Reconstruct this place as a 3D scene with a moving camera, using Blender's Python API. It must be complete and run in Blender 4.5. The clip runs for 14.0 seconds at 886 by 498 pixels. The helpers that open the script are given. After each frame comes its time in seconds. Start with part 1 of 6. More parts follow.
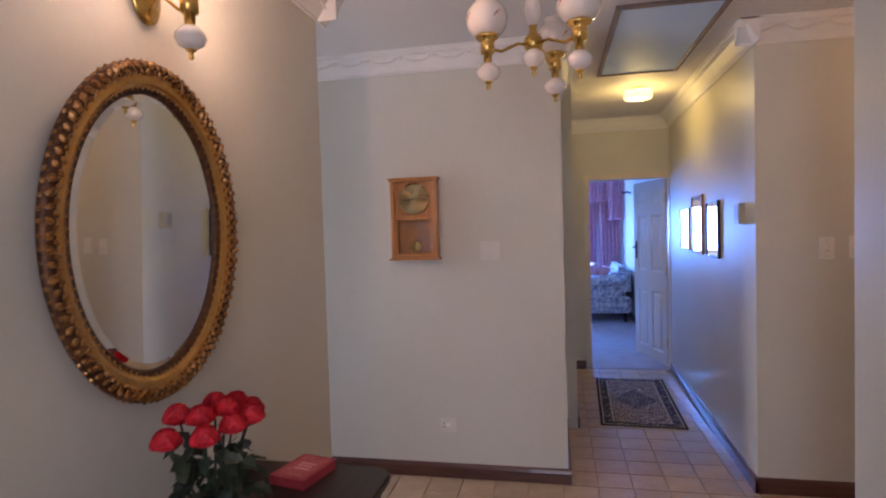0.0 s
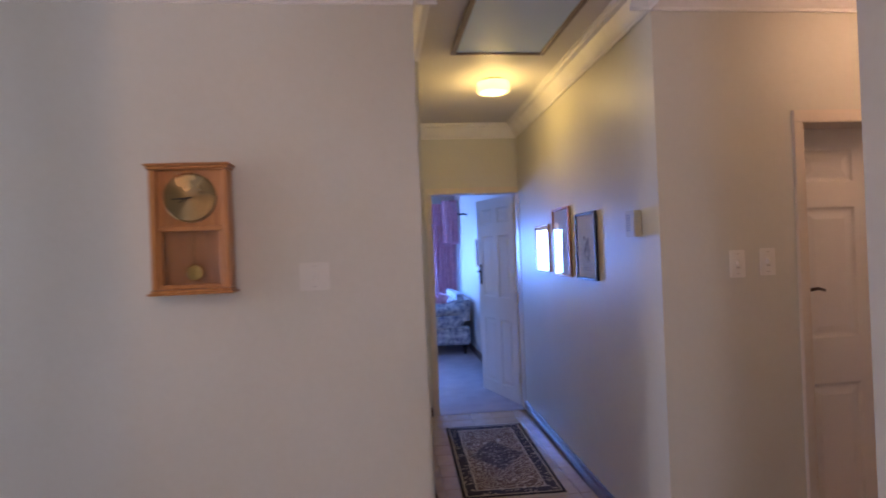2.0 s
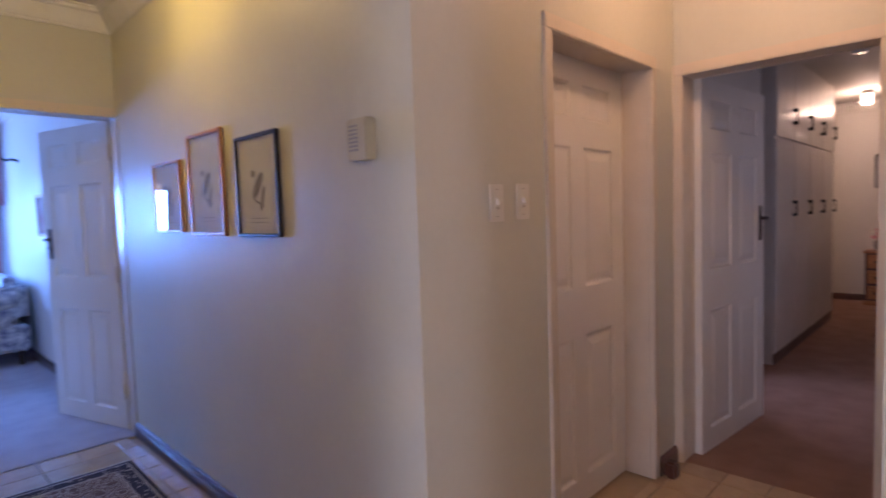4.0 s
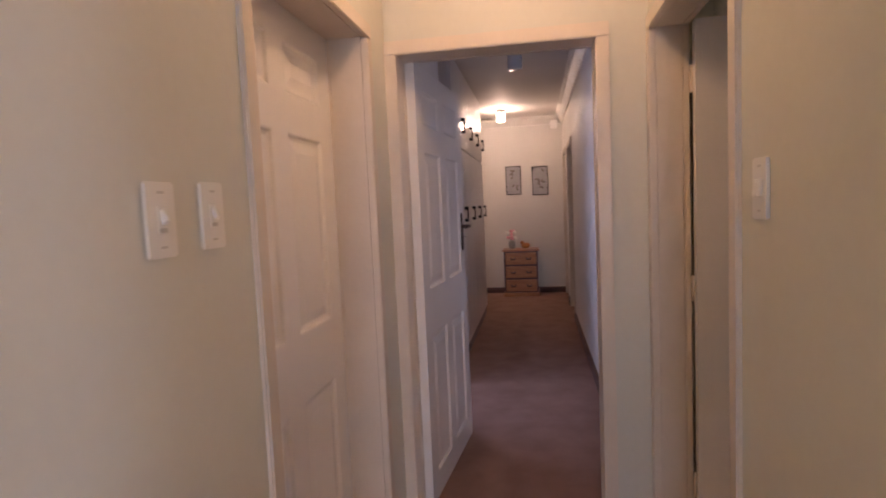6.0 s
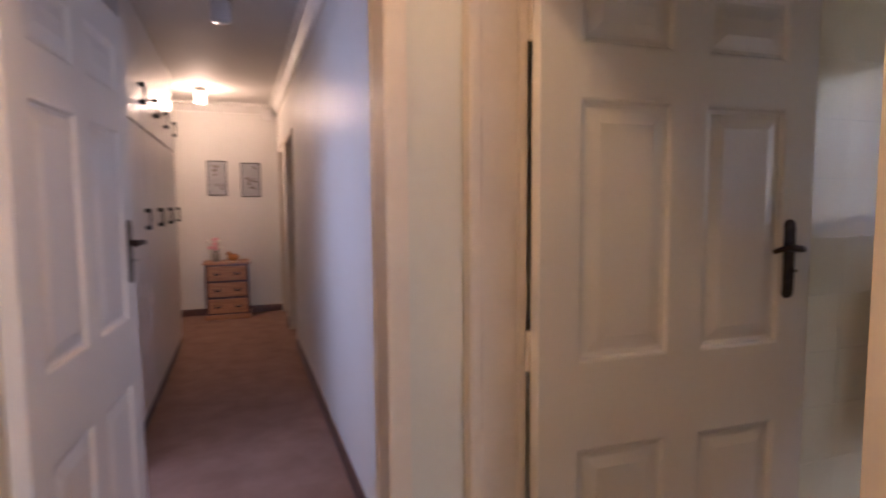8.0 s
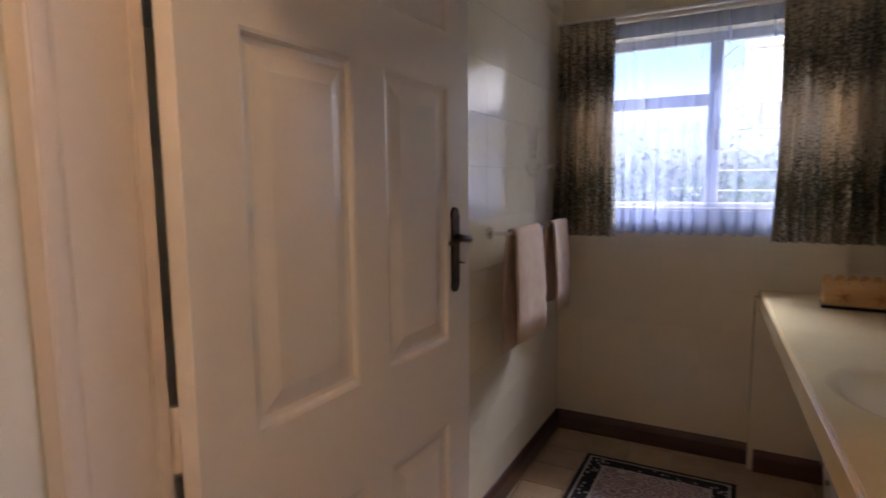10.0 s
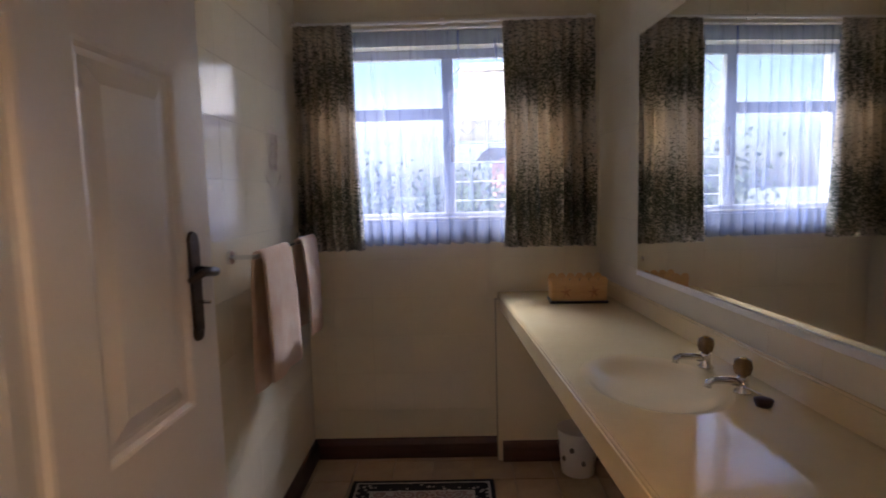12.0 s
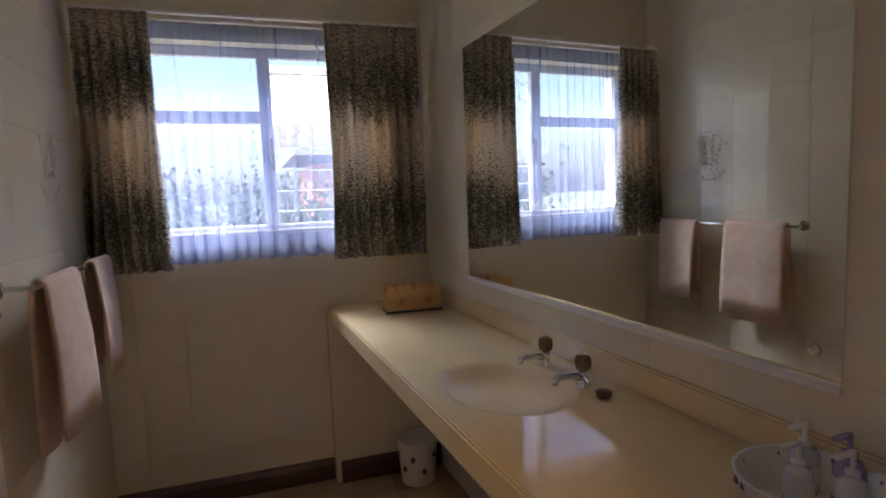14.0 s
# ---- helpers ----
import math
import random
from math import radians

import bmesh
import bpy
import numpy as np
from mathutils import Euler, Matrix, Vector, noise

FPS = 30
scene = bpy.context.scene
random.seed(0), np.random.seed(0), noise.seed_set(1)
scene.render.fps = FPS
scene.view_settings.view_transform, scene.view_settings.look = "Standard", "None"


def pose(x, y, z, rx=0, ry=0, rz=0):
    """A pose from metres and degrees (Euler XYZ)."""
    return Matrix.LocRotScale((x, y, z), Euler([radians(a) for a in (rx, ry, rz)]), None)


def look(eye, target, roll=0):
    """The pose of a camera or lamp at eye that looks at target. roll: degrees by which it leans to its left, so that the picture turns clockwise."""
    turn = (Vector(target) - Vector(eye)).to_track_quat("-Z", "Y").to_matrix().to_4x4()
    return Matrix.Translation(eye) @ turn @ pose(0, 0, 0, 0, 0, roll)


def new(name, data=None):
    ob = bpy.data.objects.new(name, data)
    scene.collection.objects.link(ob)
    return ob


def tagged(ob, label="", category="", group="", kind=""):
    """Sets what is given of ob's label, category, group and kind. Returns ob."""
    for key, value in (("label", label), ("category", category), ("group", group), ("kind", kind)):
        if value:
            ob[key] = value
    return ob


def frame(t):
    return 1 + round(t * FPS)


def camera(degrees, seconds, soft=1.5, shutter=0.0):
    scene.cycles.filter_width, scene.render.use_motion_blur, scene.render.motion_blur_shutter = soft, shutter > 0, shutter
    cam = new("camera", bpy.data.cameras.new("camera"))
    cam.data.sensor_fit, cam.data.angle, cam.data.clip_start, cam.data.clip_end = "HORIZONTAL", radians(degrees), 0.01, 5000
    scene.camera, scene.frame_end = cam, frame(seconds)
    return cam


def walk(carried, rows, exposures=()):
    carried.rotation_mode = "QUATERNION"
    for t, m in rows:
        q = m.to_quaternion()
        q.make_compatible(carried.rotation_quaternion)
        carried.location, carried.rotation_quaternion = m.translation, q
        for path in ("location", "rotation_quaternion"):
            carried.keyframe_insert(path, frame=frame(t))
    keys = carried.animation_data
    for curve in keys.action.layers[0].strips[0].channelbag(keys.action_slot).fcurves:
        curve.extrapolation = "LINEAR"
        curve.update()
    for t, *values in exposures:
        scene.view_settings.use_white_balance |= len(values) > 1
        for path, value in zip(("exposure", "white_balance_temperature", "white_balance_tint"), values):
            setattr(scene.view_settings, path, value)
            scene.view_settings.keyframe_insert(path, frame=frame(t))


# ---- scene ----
cam = camera(76.8, 14.0, soft=1.7, shutter=0.5)
PATH = [
    (0, (-0.548, -0.117, 1.551), (-0.947, 1.841, 1.476), -1.7),
    (0.5, (-0.582, -0.047, 1.56), (-0.844, 1.936, 1.566), -1.9),
    (1, (-0.609, 0.193, 1.534), (-0.733, 2.189, 1.555), -2.2),
    (1.5, (-0.628, 0.57, 1.528), (-0.625, 2.57, 1.538), -2.2),
    (2, (-0.678, 0.958, 1.487), (-0.456, 2.946, 1.496), -2.3),
    (2.5, (-0.687, 1.336, 1.456), (-0.148, 3.262, 1.447), -2.5),
    (3, (-0.671, 1.672, 1.408), (0.161, 3.49, 1.352), -2.4),
    (3.5, (-0.639, 1.927, 1.384), (0.533, 3.545, 1.285), -2.3),
    (4, (-0.547, 2.147, 1.353), (0.893, 3.529, 1.225), -1.9),
    (4.2, (-0.532, 2.206, 1.354), (1.004, 3.48, 1.216), -2.1),
    (6.3, (0.208, 2.75, 1.388), (2.186, 2.998, 1.227), -1.5),
    (6.5, (0.281, 2.785, 1.393), (2.264, 2.988, 1.226), -0.7),
    (7, (0.526, 2.86, 1.422), (2.519, 2.832, 1.247), -1.4),
    (7.5, (0.873, 2.818, 1.406), (2.836, 2.476, 1.234), -0.8),
    (8, (1.133, 2.757, 1.387), (3.008, 2.08, 1.222), -0.4),
    (8.3, (1.215, 2.734, 1.384), (2.98, 1.81, 1.219), 0.1),
    (8.5, (1.256, 2.709, 1.371), (2.949, 1.656, 1.215), -0.3),
    (8.7, (1.296, 2.688, 1.364), (2.912, 1.524, 1.204), -0.4),
    (10.8, (1.688, 2.552, 1.408), (2.205, 0.633, 1.185), -0.7),
    (11, (1.681, 2.53, 1.392), (2.113, 0.589, 1.181), -0.8),
    (11.5, (1.713, 2.505, 1.403), (1.926, 0.527, 1.195), -1.0),
    (12, (1.734, 2.428, 1.4), (1.77, 0.439, 1.196), -1.5),
    (12.5, (1.769, 2.393, 1.41), (1.564, 0.414, 1.206), -1.6),
    (13, (1.793, 2.359, 1.414), (1.402, 0.409, 1.21), -1.8),
    (13.5, (1.803, 2.329, 1.402), (1.281, 0.409, 1.202), -2.0),
    (14, (1.827, 2.33, 1.412), (1.196, 0.443, 1.212), -2.1),
]
EXPOSURES = [(0, 1.97, 6750, 31), (2.5, 1.85, 6850, 33), (4.2, 2.24, 6950, 33), (6.3, 2.58, 6750, 26), (8.5, 2.94, 6680, 24), (11, 2.86, 6720, 22), (14, 2.84, 6720, 22)]
walk(cam, [(t, look(eye, target, roll)) for t, eye, target, roll in PATH], EXPOSURES)

# ---- world, sun, large lights ----
world = bpy.data.worlds.new("world")
scene.world = world
world.use_nodes = True
sky = world.node_tree.nodes.new("ShaderNodeTexSky")
sky.sky_type, sky.sun_disc = "NISHITA", False
sky.sun_elevation, sky.sun_rotation = radians(42), radians(54)
sky.dust_density = 3.5
world.node_tree.links.new(sky.outputs[0], world.node_tree.nodes["Background"].inputs[0])
world.node_tree.nodes["Background"].inputs[1].default_value = 0.095


def lamp(name, kind, m, energy, color, **more):
    data = bpy.data.lights.new(name, kind)
    data.energy, data.color = energy, color
    if "radius" in more:
        data.shadow_soft_size = more["radius"]
    if "size" in more:
        data.shape, data.size, data.size_y = "RECTANGLE", *more["size"]
    if "angle" in more:
        data.angle = more["angle"]
    ob = new(name, data)
    ob.matrix_world = m
    return ob


lamp("sun", "SUN", look((0, 0, 0), (-0.7, -0.5, -0.9)), 3.0, (1.0, 0.95, 0.87), angle=radians(0.53))
DAY = (0.62, 0.76, 1.0)
WARM = (1.0, 0.66, 0.36)
# daylight from openings out of direct view; added fills are noted
lamp("entrance_daylight", "AREA", look((-0.55, -2.1, 1.35), (-0.75, 3, 1.4)), 7.2, DAY, size=(0.9, 1.8))
# unseen lamp on the lounge side, added to light the passage wall
lamp("lounge_fill", "AREA", look((-4.4, 2.5, 1.5), (-2, 2.75, 1.4)), 12, DAY, size=(1.1, 1.6))
lamp("bedroom_daylight", "AREA", look((-0.63, 10.42, 1.4), (-0.25, 8.6, 0.5)), 46, (0.08, 0.31, 1.0), size=(0.85, 0.84))
# neutral fill in an invented west opening, lifts the rose curtains
lamp("bedroom_west_fill", "AREA", look((-4.45, 8.5, 1.5), (-2, 8.7, 1.2)), 1.5, (0.8, 0.86, 1.0), size=(1.4, 1.3))
# area lamp added outside, high above the window, to brighten the bathroom
lamp("bath_sky_fill", "AREA", look((1.75, -3.5, 5.2), (1.8, -0.5, 1.7)), 400, (0.98, 0.95, 0.9), size=(5.0, 2.2))
lamp("side_room_daylight", "AREA", look((3.9, 3.95, 1.5), (3.6, 2.3, 1.0)), 3.2, (0.5, 0.62, 1.0), size=(0.7, 1.6))
# lamp bulbs
lamp("sconce_bulb", "POINT", pose(-1.508, 1.255, 2.275), 3.9, (1.0, 0.7, 0.5), radius=0.05)
lamp("passage_bulb", "POINT", pose(0.12, 4.66, 2.50), 1.85, (1.0, 0.78, 0.25), radius=0.06)
# lobby lamp is unseen, assumed from the warm glow above the doors
lamp("assumed_nook_bulb", "POINT", pose(1.72, 2.76, 2.50), 2.1, (1.0, 0.65, 0.39), radius=0.06)
lamp("corridor_bulb", "POINT", pose(7.75, 3.12, 2.45), 3.0, (1.0, 0.74, 0.56), radius=0.06)

# ---- materials ----
def material(name, color, rough=0.6, metal=0.0, second=None, scale=6.0, bump=0.0, fine=120.0, spec=0.5, coat=0.0, vary=0.0, coords="Object"):
    """Principled surface with variation at two scales, bump from fine grain and an optional difference from piece to piece."""
    mat = bpy.data.materials.new(name)
    mat.use_nodes = True
    nt = mat.node_tree
    b = nt.nodes["Principled BSDF"]
    b.inputs["Roughness"].default_value, b.inputs["Metallic"].default_value = rough, metal
    b.inputs["Specular IOR Level"].default_value, b.inputs["Coat Weight"].default_value = spec, coat
    tc = nt.nodes.new("ShaderNodeTexCoord")
    n1, n2 = nt.nodes.new("ShaderNodeTexNoise"), nt.nodes.new("ShaderNodeTexNoise")
    for n, sc in ((n1, scale), (n2, fine)):
        n.inputs["Scale"].default_value, n.inputs["Detail"].default_value = sc, 4.0
        nt.links.new(tc.outputs[coords], n.inputs["Vector"])
    mix = nt.nodes.new("ShaderNodeMix")
    mix.data_type = "RGBA"
    second = second or tuple(c * 0.9 for c in color)
    mix.inputs["A"].default_value, mix.inputs["B"].default_value = (*color, 1), (*second, 1)
    ramp = nt.nodes.new("ShaderNodeMapRange")
    ramp.inputs["From Min"].default_value, ramp.inputs["From Max"].default_value = 0.35, 0.65
    add = nt.nodes.new("ShaderNodeMath")
    add.operation = "MULTIPLY_ADD"
    add.inputs[1].default_value = 0.25
    nt.links.new(n2.outputs["Fac"], add.inputs[0])
    sub = nt.nodes.new("ShaderNodeMath")
    sub.operation = "MULTIPLY_ADD"
    sub.inputs[1].default_value, sub.inputs[2].default_value = 0.75, 0.0
    nt.links.new(n1.outputs["Fac"], sub.inputs[0])
    nt.links.new(sub.outputs[0], add.inputs[2])
    nt.links.new(add.outputs[0], ramp.inputs["Value"])
    nt.links.new(ramp.outputs["Result"], mix.inputs["Factor"])
    out = mix.outputs["Result"]
    if vary:
        info, hsv, mr = nt.nodes.new("ShaderNodeObjectInfo"), nt.nodes.new("ShaderNodeHueSaturation"), nt.nodes.new("ShaderNodeMapRange")
        mr.inputs["To Min"].default_value, mr.inputs["To Max"].default_value = 1 - vary, 1 + vary
        nt.links.new(info.outputs["Random"], mr.inputs["Value"])
        nt.links.new(mr.outputs["Result"], hsv.inputs["Value"])
        nt.links.new(out, hsv.inputs["Color"])
        out = hsv.outputs["Color"]
    nt.links.new(out, b.inputs["Base Color"])
    rm = nt.nodes.new("ShaderNodeMapRange")
    rm.inputs["To Min"].default_value, rm.inputs["To Max"].default_value = max(0.02, rough * 0.85), min(1, rough * 1.15)
    nt.links.new(n1.outputs["Fac"], rm.inputs["Value"])
    nt.links.new(rm.outputs["Result"], b.inputs["Roughness"])
    if bump:
        bp = nt.nodes.new("ShaderNodeBump")
        bp.inputs["Strength"].default_value, bp.inputs["Distance"].default_value = bump, 0.01
        nt.links.new(n2.outputs["Fac"], bp.inputs["Height"])
        nt.links.new(bp.outputs["Normal"], b.inputs["Normal"])
    return mat


def wood(name, light, dark, rough=0.4, axis=2, scale=7.0, coat=0.2):
    mat = material(name, light, rough, second=dark, scale=scale, bump=0.08, fine=60, coat=coat)
    nt = mat.node_tree
    mp = nt.nodes.new("ShaderNodeMapping")
    s = [6.0, 6.0, 6.0]
    s[axis] = 0.6
    mp.inputs["Scale"].default_value = s
    tc = next(n for n in nt.nodes if n.type == "TEX_COORD")
    nt.links.new(tc.outputs["Object"], mp.inputs["Vector"])
    for n in [n for n in nt.nodes if n.type == "TEX_NOISE"]:
        nt.links.new(mp.outputs[0], n.inputs["Vector"])
    return mat


def glass(name, color=(1, 1, 1), rough=0.0, share=0.93):
    """Thin clear pane: mostly let through, with a mirror gloss by angle."""
    mat = bpy.data.materials.new(name)
    mat.use_nodes = True
    nt = mat.node_tree
    nt.nodes.remove(nt.nodes["Principled BSDF"])
    tr, gl, fr, pw, mix = (nt.nodes.new("ShaderNode" + k) for k in ("BsdfTransparent", "BsdfGlossy", "LayerWeight", "Math", "MixShader"))
    tr.inputs[0].default_value = (*color, 1)
    gl.inputs["Roughness"].default_value = rough
    pw.operation = "POWER"
    pw.inputs[1].default_value = 4.0
    off = nt.nodes.new("ShaderNodeMath")
    off.operation = "MULTIPLY_ADD"
    off.inputs[1].default_value, off.inputs[2].default_value = 0.9, 0.045
    nt.links.new(fr.outputs["Facing"], pw.inputs[0])
    nt.links.new(pw.outputs[0], off.inputs[0])
    nt.links.new(off.outputs[0], mix.inputs[0])
    nt.links.new(tr.outputs[0], mix.inputs[1])
    nt.links.new(gl.outputs[0], mix.inputs[2])
    nt.links.new(mix.outputs[0], nt.nodes["Material Output"].inputs[0])
    return mat


def glow(name, color, strength):
    mat = bpy.data.materials.new(name)
    mat.use_nodes = True
    b = mat.node_tree.nodes["Principled BSDF"]
    b.inputs["Base Color"].default_value = (0.85, 0.82, 0.75, 1)
    b.inputs["Roughness"].default_value = 0.25
    b.inputs["Emission Color"].default_value = (*color, 1)
    b.inputs["Emission Strength"].default_value = strength
    return mat


def sheer(name):
    """Thin white net, coloured blue for the daylight on it: part of the light goes straight through, part is scattered,
    with a slightly uneven weave.
    """
    mat = bpy.data.materials.new(name)
    mat.use_nodes = True
    nt = mat.node_tree
    nt.nodes.remove(nt.nodes["Principled BSDF"])
    tr, tl, df, m1, m2 = (nt.nodes.new("ShaderNode" + k) for k in ("BsdfTransparent", "BsdfTranslucent", "BsdfDiffuse", "MixShader", "MixShader"))
    # blue cast of the window daylight is put into the net's colours
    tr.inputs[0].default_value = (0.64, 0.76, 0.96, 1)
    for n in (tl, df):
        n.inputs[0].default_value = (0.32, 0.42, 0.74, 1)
    m1.inputs[0].default_value = 0.35
    tc, mp, nz, mr = (nt.nodes.new("ShaderNode" + k) for k in ("TexCoord", "Mapping", "TexNoise", "MapRange"))
    mp.inputs["Scale"].default_value = (1.0, 1.0, 0.08)
    nz.inputs["Scale"].default_value, nz.inputs["Detail"].default_value = 38, 3
    mr.inputs["From Min"].default_value, mr.inputs["From Max"].default_value = 0.3, 0.7
    mr.inputs["To Min"].default_value, mr.inputs["To Max"].default_value = 0.62, 0.8
    nt.links.new(tc.outputs["Object"], mp.inputs[0])
    nt.links.new(mp.outputs[0], nz.inputs["Vector"])
    nt.links.new(nz.outputs["Fac"], mr.inputs["Value"])
    nt.links.new(mr.outputs["Result"], m2.inputs[0])
    nt.links.new(tl.outputs[0], m1.inputs[1])
    nt.links.new(df.outputs[0], m1.inputs[2])
    nt.links.new(m1.outputs[0], m2.inputs[1])
    nt.links.new(tr.outputs[0], m2.inputs[2])
    nt.links.new(m2.outputs[0], nt.nodes["Material Output"].inputs[0])
    return mat


def printed_curtain(name):
    """Cotton with a woodland print: dark leafy bands, a pale band between them, speckled all over; upright streaks
    serve as printed trunks and as painted fold shading.
    """
    mat = bpy.data.materials.new(name)
    mat.use_nodes = True
    nt = mat.node_tree
    b = nt.nodes["Principled BSDF"]
    b.inputs["Roughness"].default_value, b.inputs["Specular IOR Level"].default_value = 0.9, 0.1
    tc, sep = nt.nodes.new("ShaderNodeTexCoord"), nt.nodes.new("ShaderNodeSeparateXYZ")
    nt.links.new(tc.outputs["Object"], sep.inputs[0])
    wob = nt.nodes.new("ShaderNodeTexNoise")
    wob.inputs["Scale"].default_value = 9
    # upright streaks: printed trunks plus the light and dark of folds
    stem_fold_streaks = nt.nodes.new("ShaderNodeMapping")
    stem_fold_streaks.inputs["Scale"].default_value = (2.4, 1.0, 0.35)
    nt.links.new(tc.outputs["Object"], stem_fold_streaks.inputs[0])
    nt.links.new(stem_fold_streaks.outputs[0], wob.inputs["Vector"])
    ma = nt.nodes.new("ShaderNodeMath")
    ma.operation = "MULTIPLY_ADD"
    ma.inputs[1].default_value = 0.42
    nt.links.new(wob.outputs["Fac"], ma.inputs[0])
    nt.links.new(sep.outputs["Z"], ma.inputs[2])
    mr = nt.nodes.new("ShaderNodeMapRange")
    mr.inputs["From Min"].default_value, mr.inputs["From Max"].default_value = 0.18, 1.26
    nt.links.new(ma.outputs[0], mr.inputs["Value"])
    cr = nt.nodes.new("ShaderNodeValToRGB")
    stops = ((0.0, 0.54), (0.12, 0.46), (0.25, 0.42), (0.36, 0.52), (0.46, 0.6), (0.58, 0.61), (0.66, 0.51), (0.8, 0.45), (1.0, 0.58))
    while len(cr.color_ramp.elements) < len(stops):
        cr.color_ramp.elements.new(0.5)
    for e, (p, v) in zip(cr.color_ramp.elements, stops):
        e.position, e.color = p, (v, v, v, 1)
    nt.links.new(mr.outputs["Result"], cr.inputs[0])
    mp = nt.nodes.new("ShaderNodeMapping")
    mp.inputs["Scale"].default_value = (0.8, 0.8, 1.5)
    nt.links.new(tc.outputs["Object"], mp.inputs[0])
    leafy = nt.nodes.new("ShaderNodeTexNoise")
    leafy.inputs["Scale"].default_value, leafy.inputs["Detail"].default_value, leafy.inputs["Roughness"].default_value = 75, 4, 0.7
    nt.links.new(mp.outputs[0], leafy.inputs["Vector"])
    sub = nt.nodes.new("ShaderNodeMath")
    sub.operation = "SUBTRACT"
    nt.links.new(cr.outputs[0], sub.inputs[0])
    nt.links.new(leafy.outputs["Fac"], sub.inputs[1])
    edge = nt.nodes.new("ShaderNodeMapRange")
    edge.inputs["From Min"].default_value, edge.inputs["From Max"].default_value = -0.07, 0.07
    nt.links.new(sub.outputs[0], edge.inputs["Value"])
    hue = nt.nodes.new("ShaderNodeMix")
    hue.data_type = "RGBA"
    hue.inputs["A"].default_value, hue.inputs["B"].default_value = (0.8, 0.77, 0.7, 1), (0.6, 0.46, 0.32, 1)
    nt.links.new(wob.outputs["Fac"], hue.inputs["Factor"])
    shade = nt.nodes.new("ShaderNodeMix")
    shade.data_type = "RGBA"
    shade.inputs["A"].default_value, shade.inputs["B"].default_value = (0.07, 0.09, 0.08, 1), (0.17, 0.16, 0.1, 1)
    nt.links.new(wob.outputs["Fac"], shade.inputs["Factor"])
    mix = nt.nodes.new("ShaderNodeMix")
    mix.data_type = "RGBA"
    nt.links.new(edge.outputs["Result"], mix.inputs["Factor"])
    nt.links.new(shade.outputs["Result"], mix.inputs["A"])
    nt.links.new(hue.outputs["Result"], mix.inputs["B"])
    nt.links.new(mix.outputs["Result"], b.inputs["Base Color"])
    tl, ms = nt.nodes.new("ShaderNodeBsdfTranslucent"), nt.nodes.new("ShaderNodeMixShader")
    nt.links.new(mix.outputs["Result"], tl.inputs[0])
    ms.inputs[0].default_value = 0.36
    nt.links.new(b.outputs[0], ms.inputs[1])
    nt.links.new(tl.outputs[0], ms.inputs[2])
    nt.links.new(ms.outputs[0], nt.nodes["Material Output"].inputs[0])
    return mat


def woven_rug(name, ground, border, light, half):
    """Persian pattern: field with a medallion, dark borders; half: the rug's half sizes."""
    mat = material(name, ground, 0.95, second=tuple(c * 0.7 for c in ground), scale=25, bump=0.5, fine=300, spec=0.1)
    nt = mat.node_tree
    b = nt.nodes["Principled BSDF"]
    base = b.inputs["Base Color"].links[0].from_socket
    tc = next(n for n in nt.nodes if n.type == "TEX_COORD")
    sep = nt.nodes.new("ShaderNodeSeparateXYZ")
    nt.links.new(tc.outputs["Object"], sep.inputs[0])

    def maths(op, a, c):
        n = nt.nodes.new("ShaderNodeMath")
        n.operation = op
        for k, v in enumerate((a, c)):
            if isinstance(v, (int, float)):
                n.inputs[k].default_value = v
            elif v is not None:
                nt.links.new(v, n.inputs[k])
        return n.outputs[0]

    def blend(f, a, color):
        n = nt.nodes.new("ShaderNodeMix")
        n.data_type = "RGBA"
        nt.links.new(f, n.inputs["Factor"])
        nt.links.new(a, n.inputs["A"])
        n.inputs["B"].default_value = (*color, 1)
        return n.outputs["Result"]

    ax, ay = maths("ABSOLUTE", sep.outputs[0], None), maths("ABSOLUTE", sep.outputs[1], None)
    edge = maths("MINIMUM", maths("SUBTRACT", half[0], ax), maths("SUBTRACT", half[1], ay))
    vo = nt.nodes.new("ShaderNodeTexVoronoi")
    vo.inputs["Scale"].default_value = 34
    nt.links.new(tc.outputs["Object"], vo.inputs["Vector"])
    flower = maths("LESS_THAN", vo.outputs["Distance"], 0.3)
    vo2 = nt.nodes.new("ShaderNodeTexVoronoi")
    vo2.inputs["Scale"].default_value = 16
    nt.links.new(tc.outputs["Object"], vo2.inputs["Vector"])
    rings = maths("LESS_THAN", maths("PINGPONG", vo2.outputs["Distance"], 0.14), 0.045)
    med = maths("LESS_THAN", maths("ADD", maths("MULTIPLY", ax, 1.0 / (0.62 * half[0])), maths("MULTIPLY", ay, 1.0 / (0.42 * half[1]))), 1.0)
    c = blend(rings, base, light)
    c = blend(maths("MULTIPLY", med, 0.75), c, border)
    c = blend(maths("MULTIPLY", maths("MULTIPLY", flower, med), 0.8), c, light)
    inb = maths("LESS_THAN", edge, 0.10)
    c = blend(inb, c, border)
    c = blend(maths("MULTIPLY", maths("MULTIPLY", flower, inb), 0.85), c, light)
    for lo, hi, col in ((0.095, 0.105, light), (0.02, 0.03, light), (0.0, 0.02, border)):
        c = blend(maths("MULTIPLY", maths("GREATER_THAN", edge, lo), maths("LESS_THAN", edge, hi)), c, col)
    nt.links.new(c, b.inputs["Base Color"])
    return mat



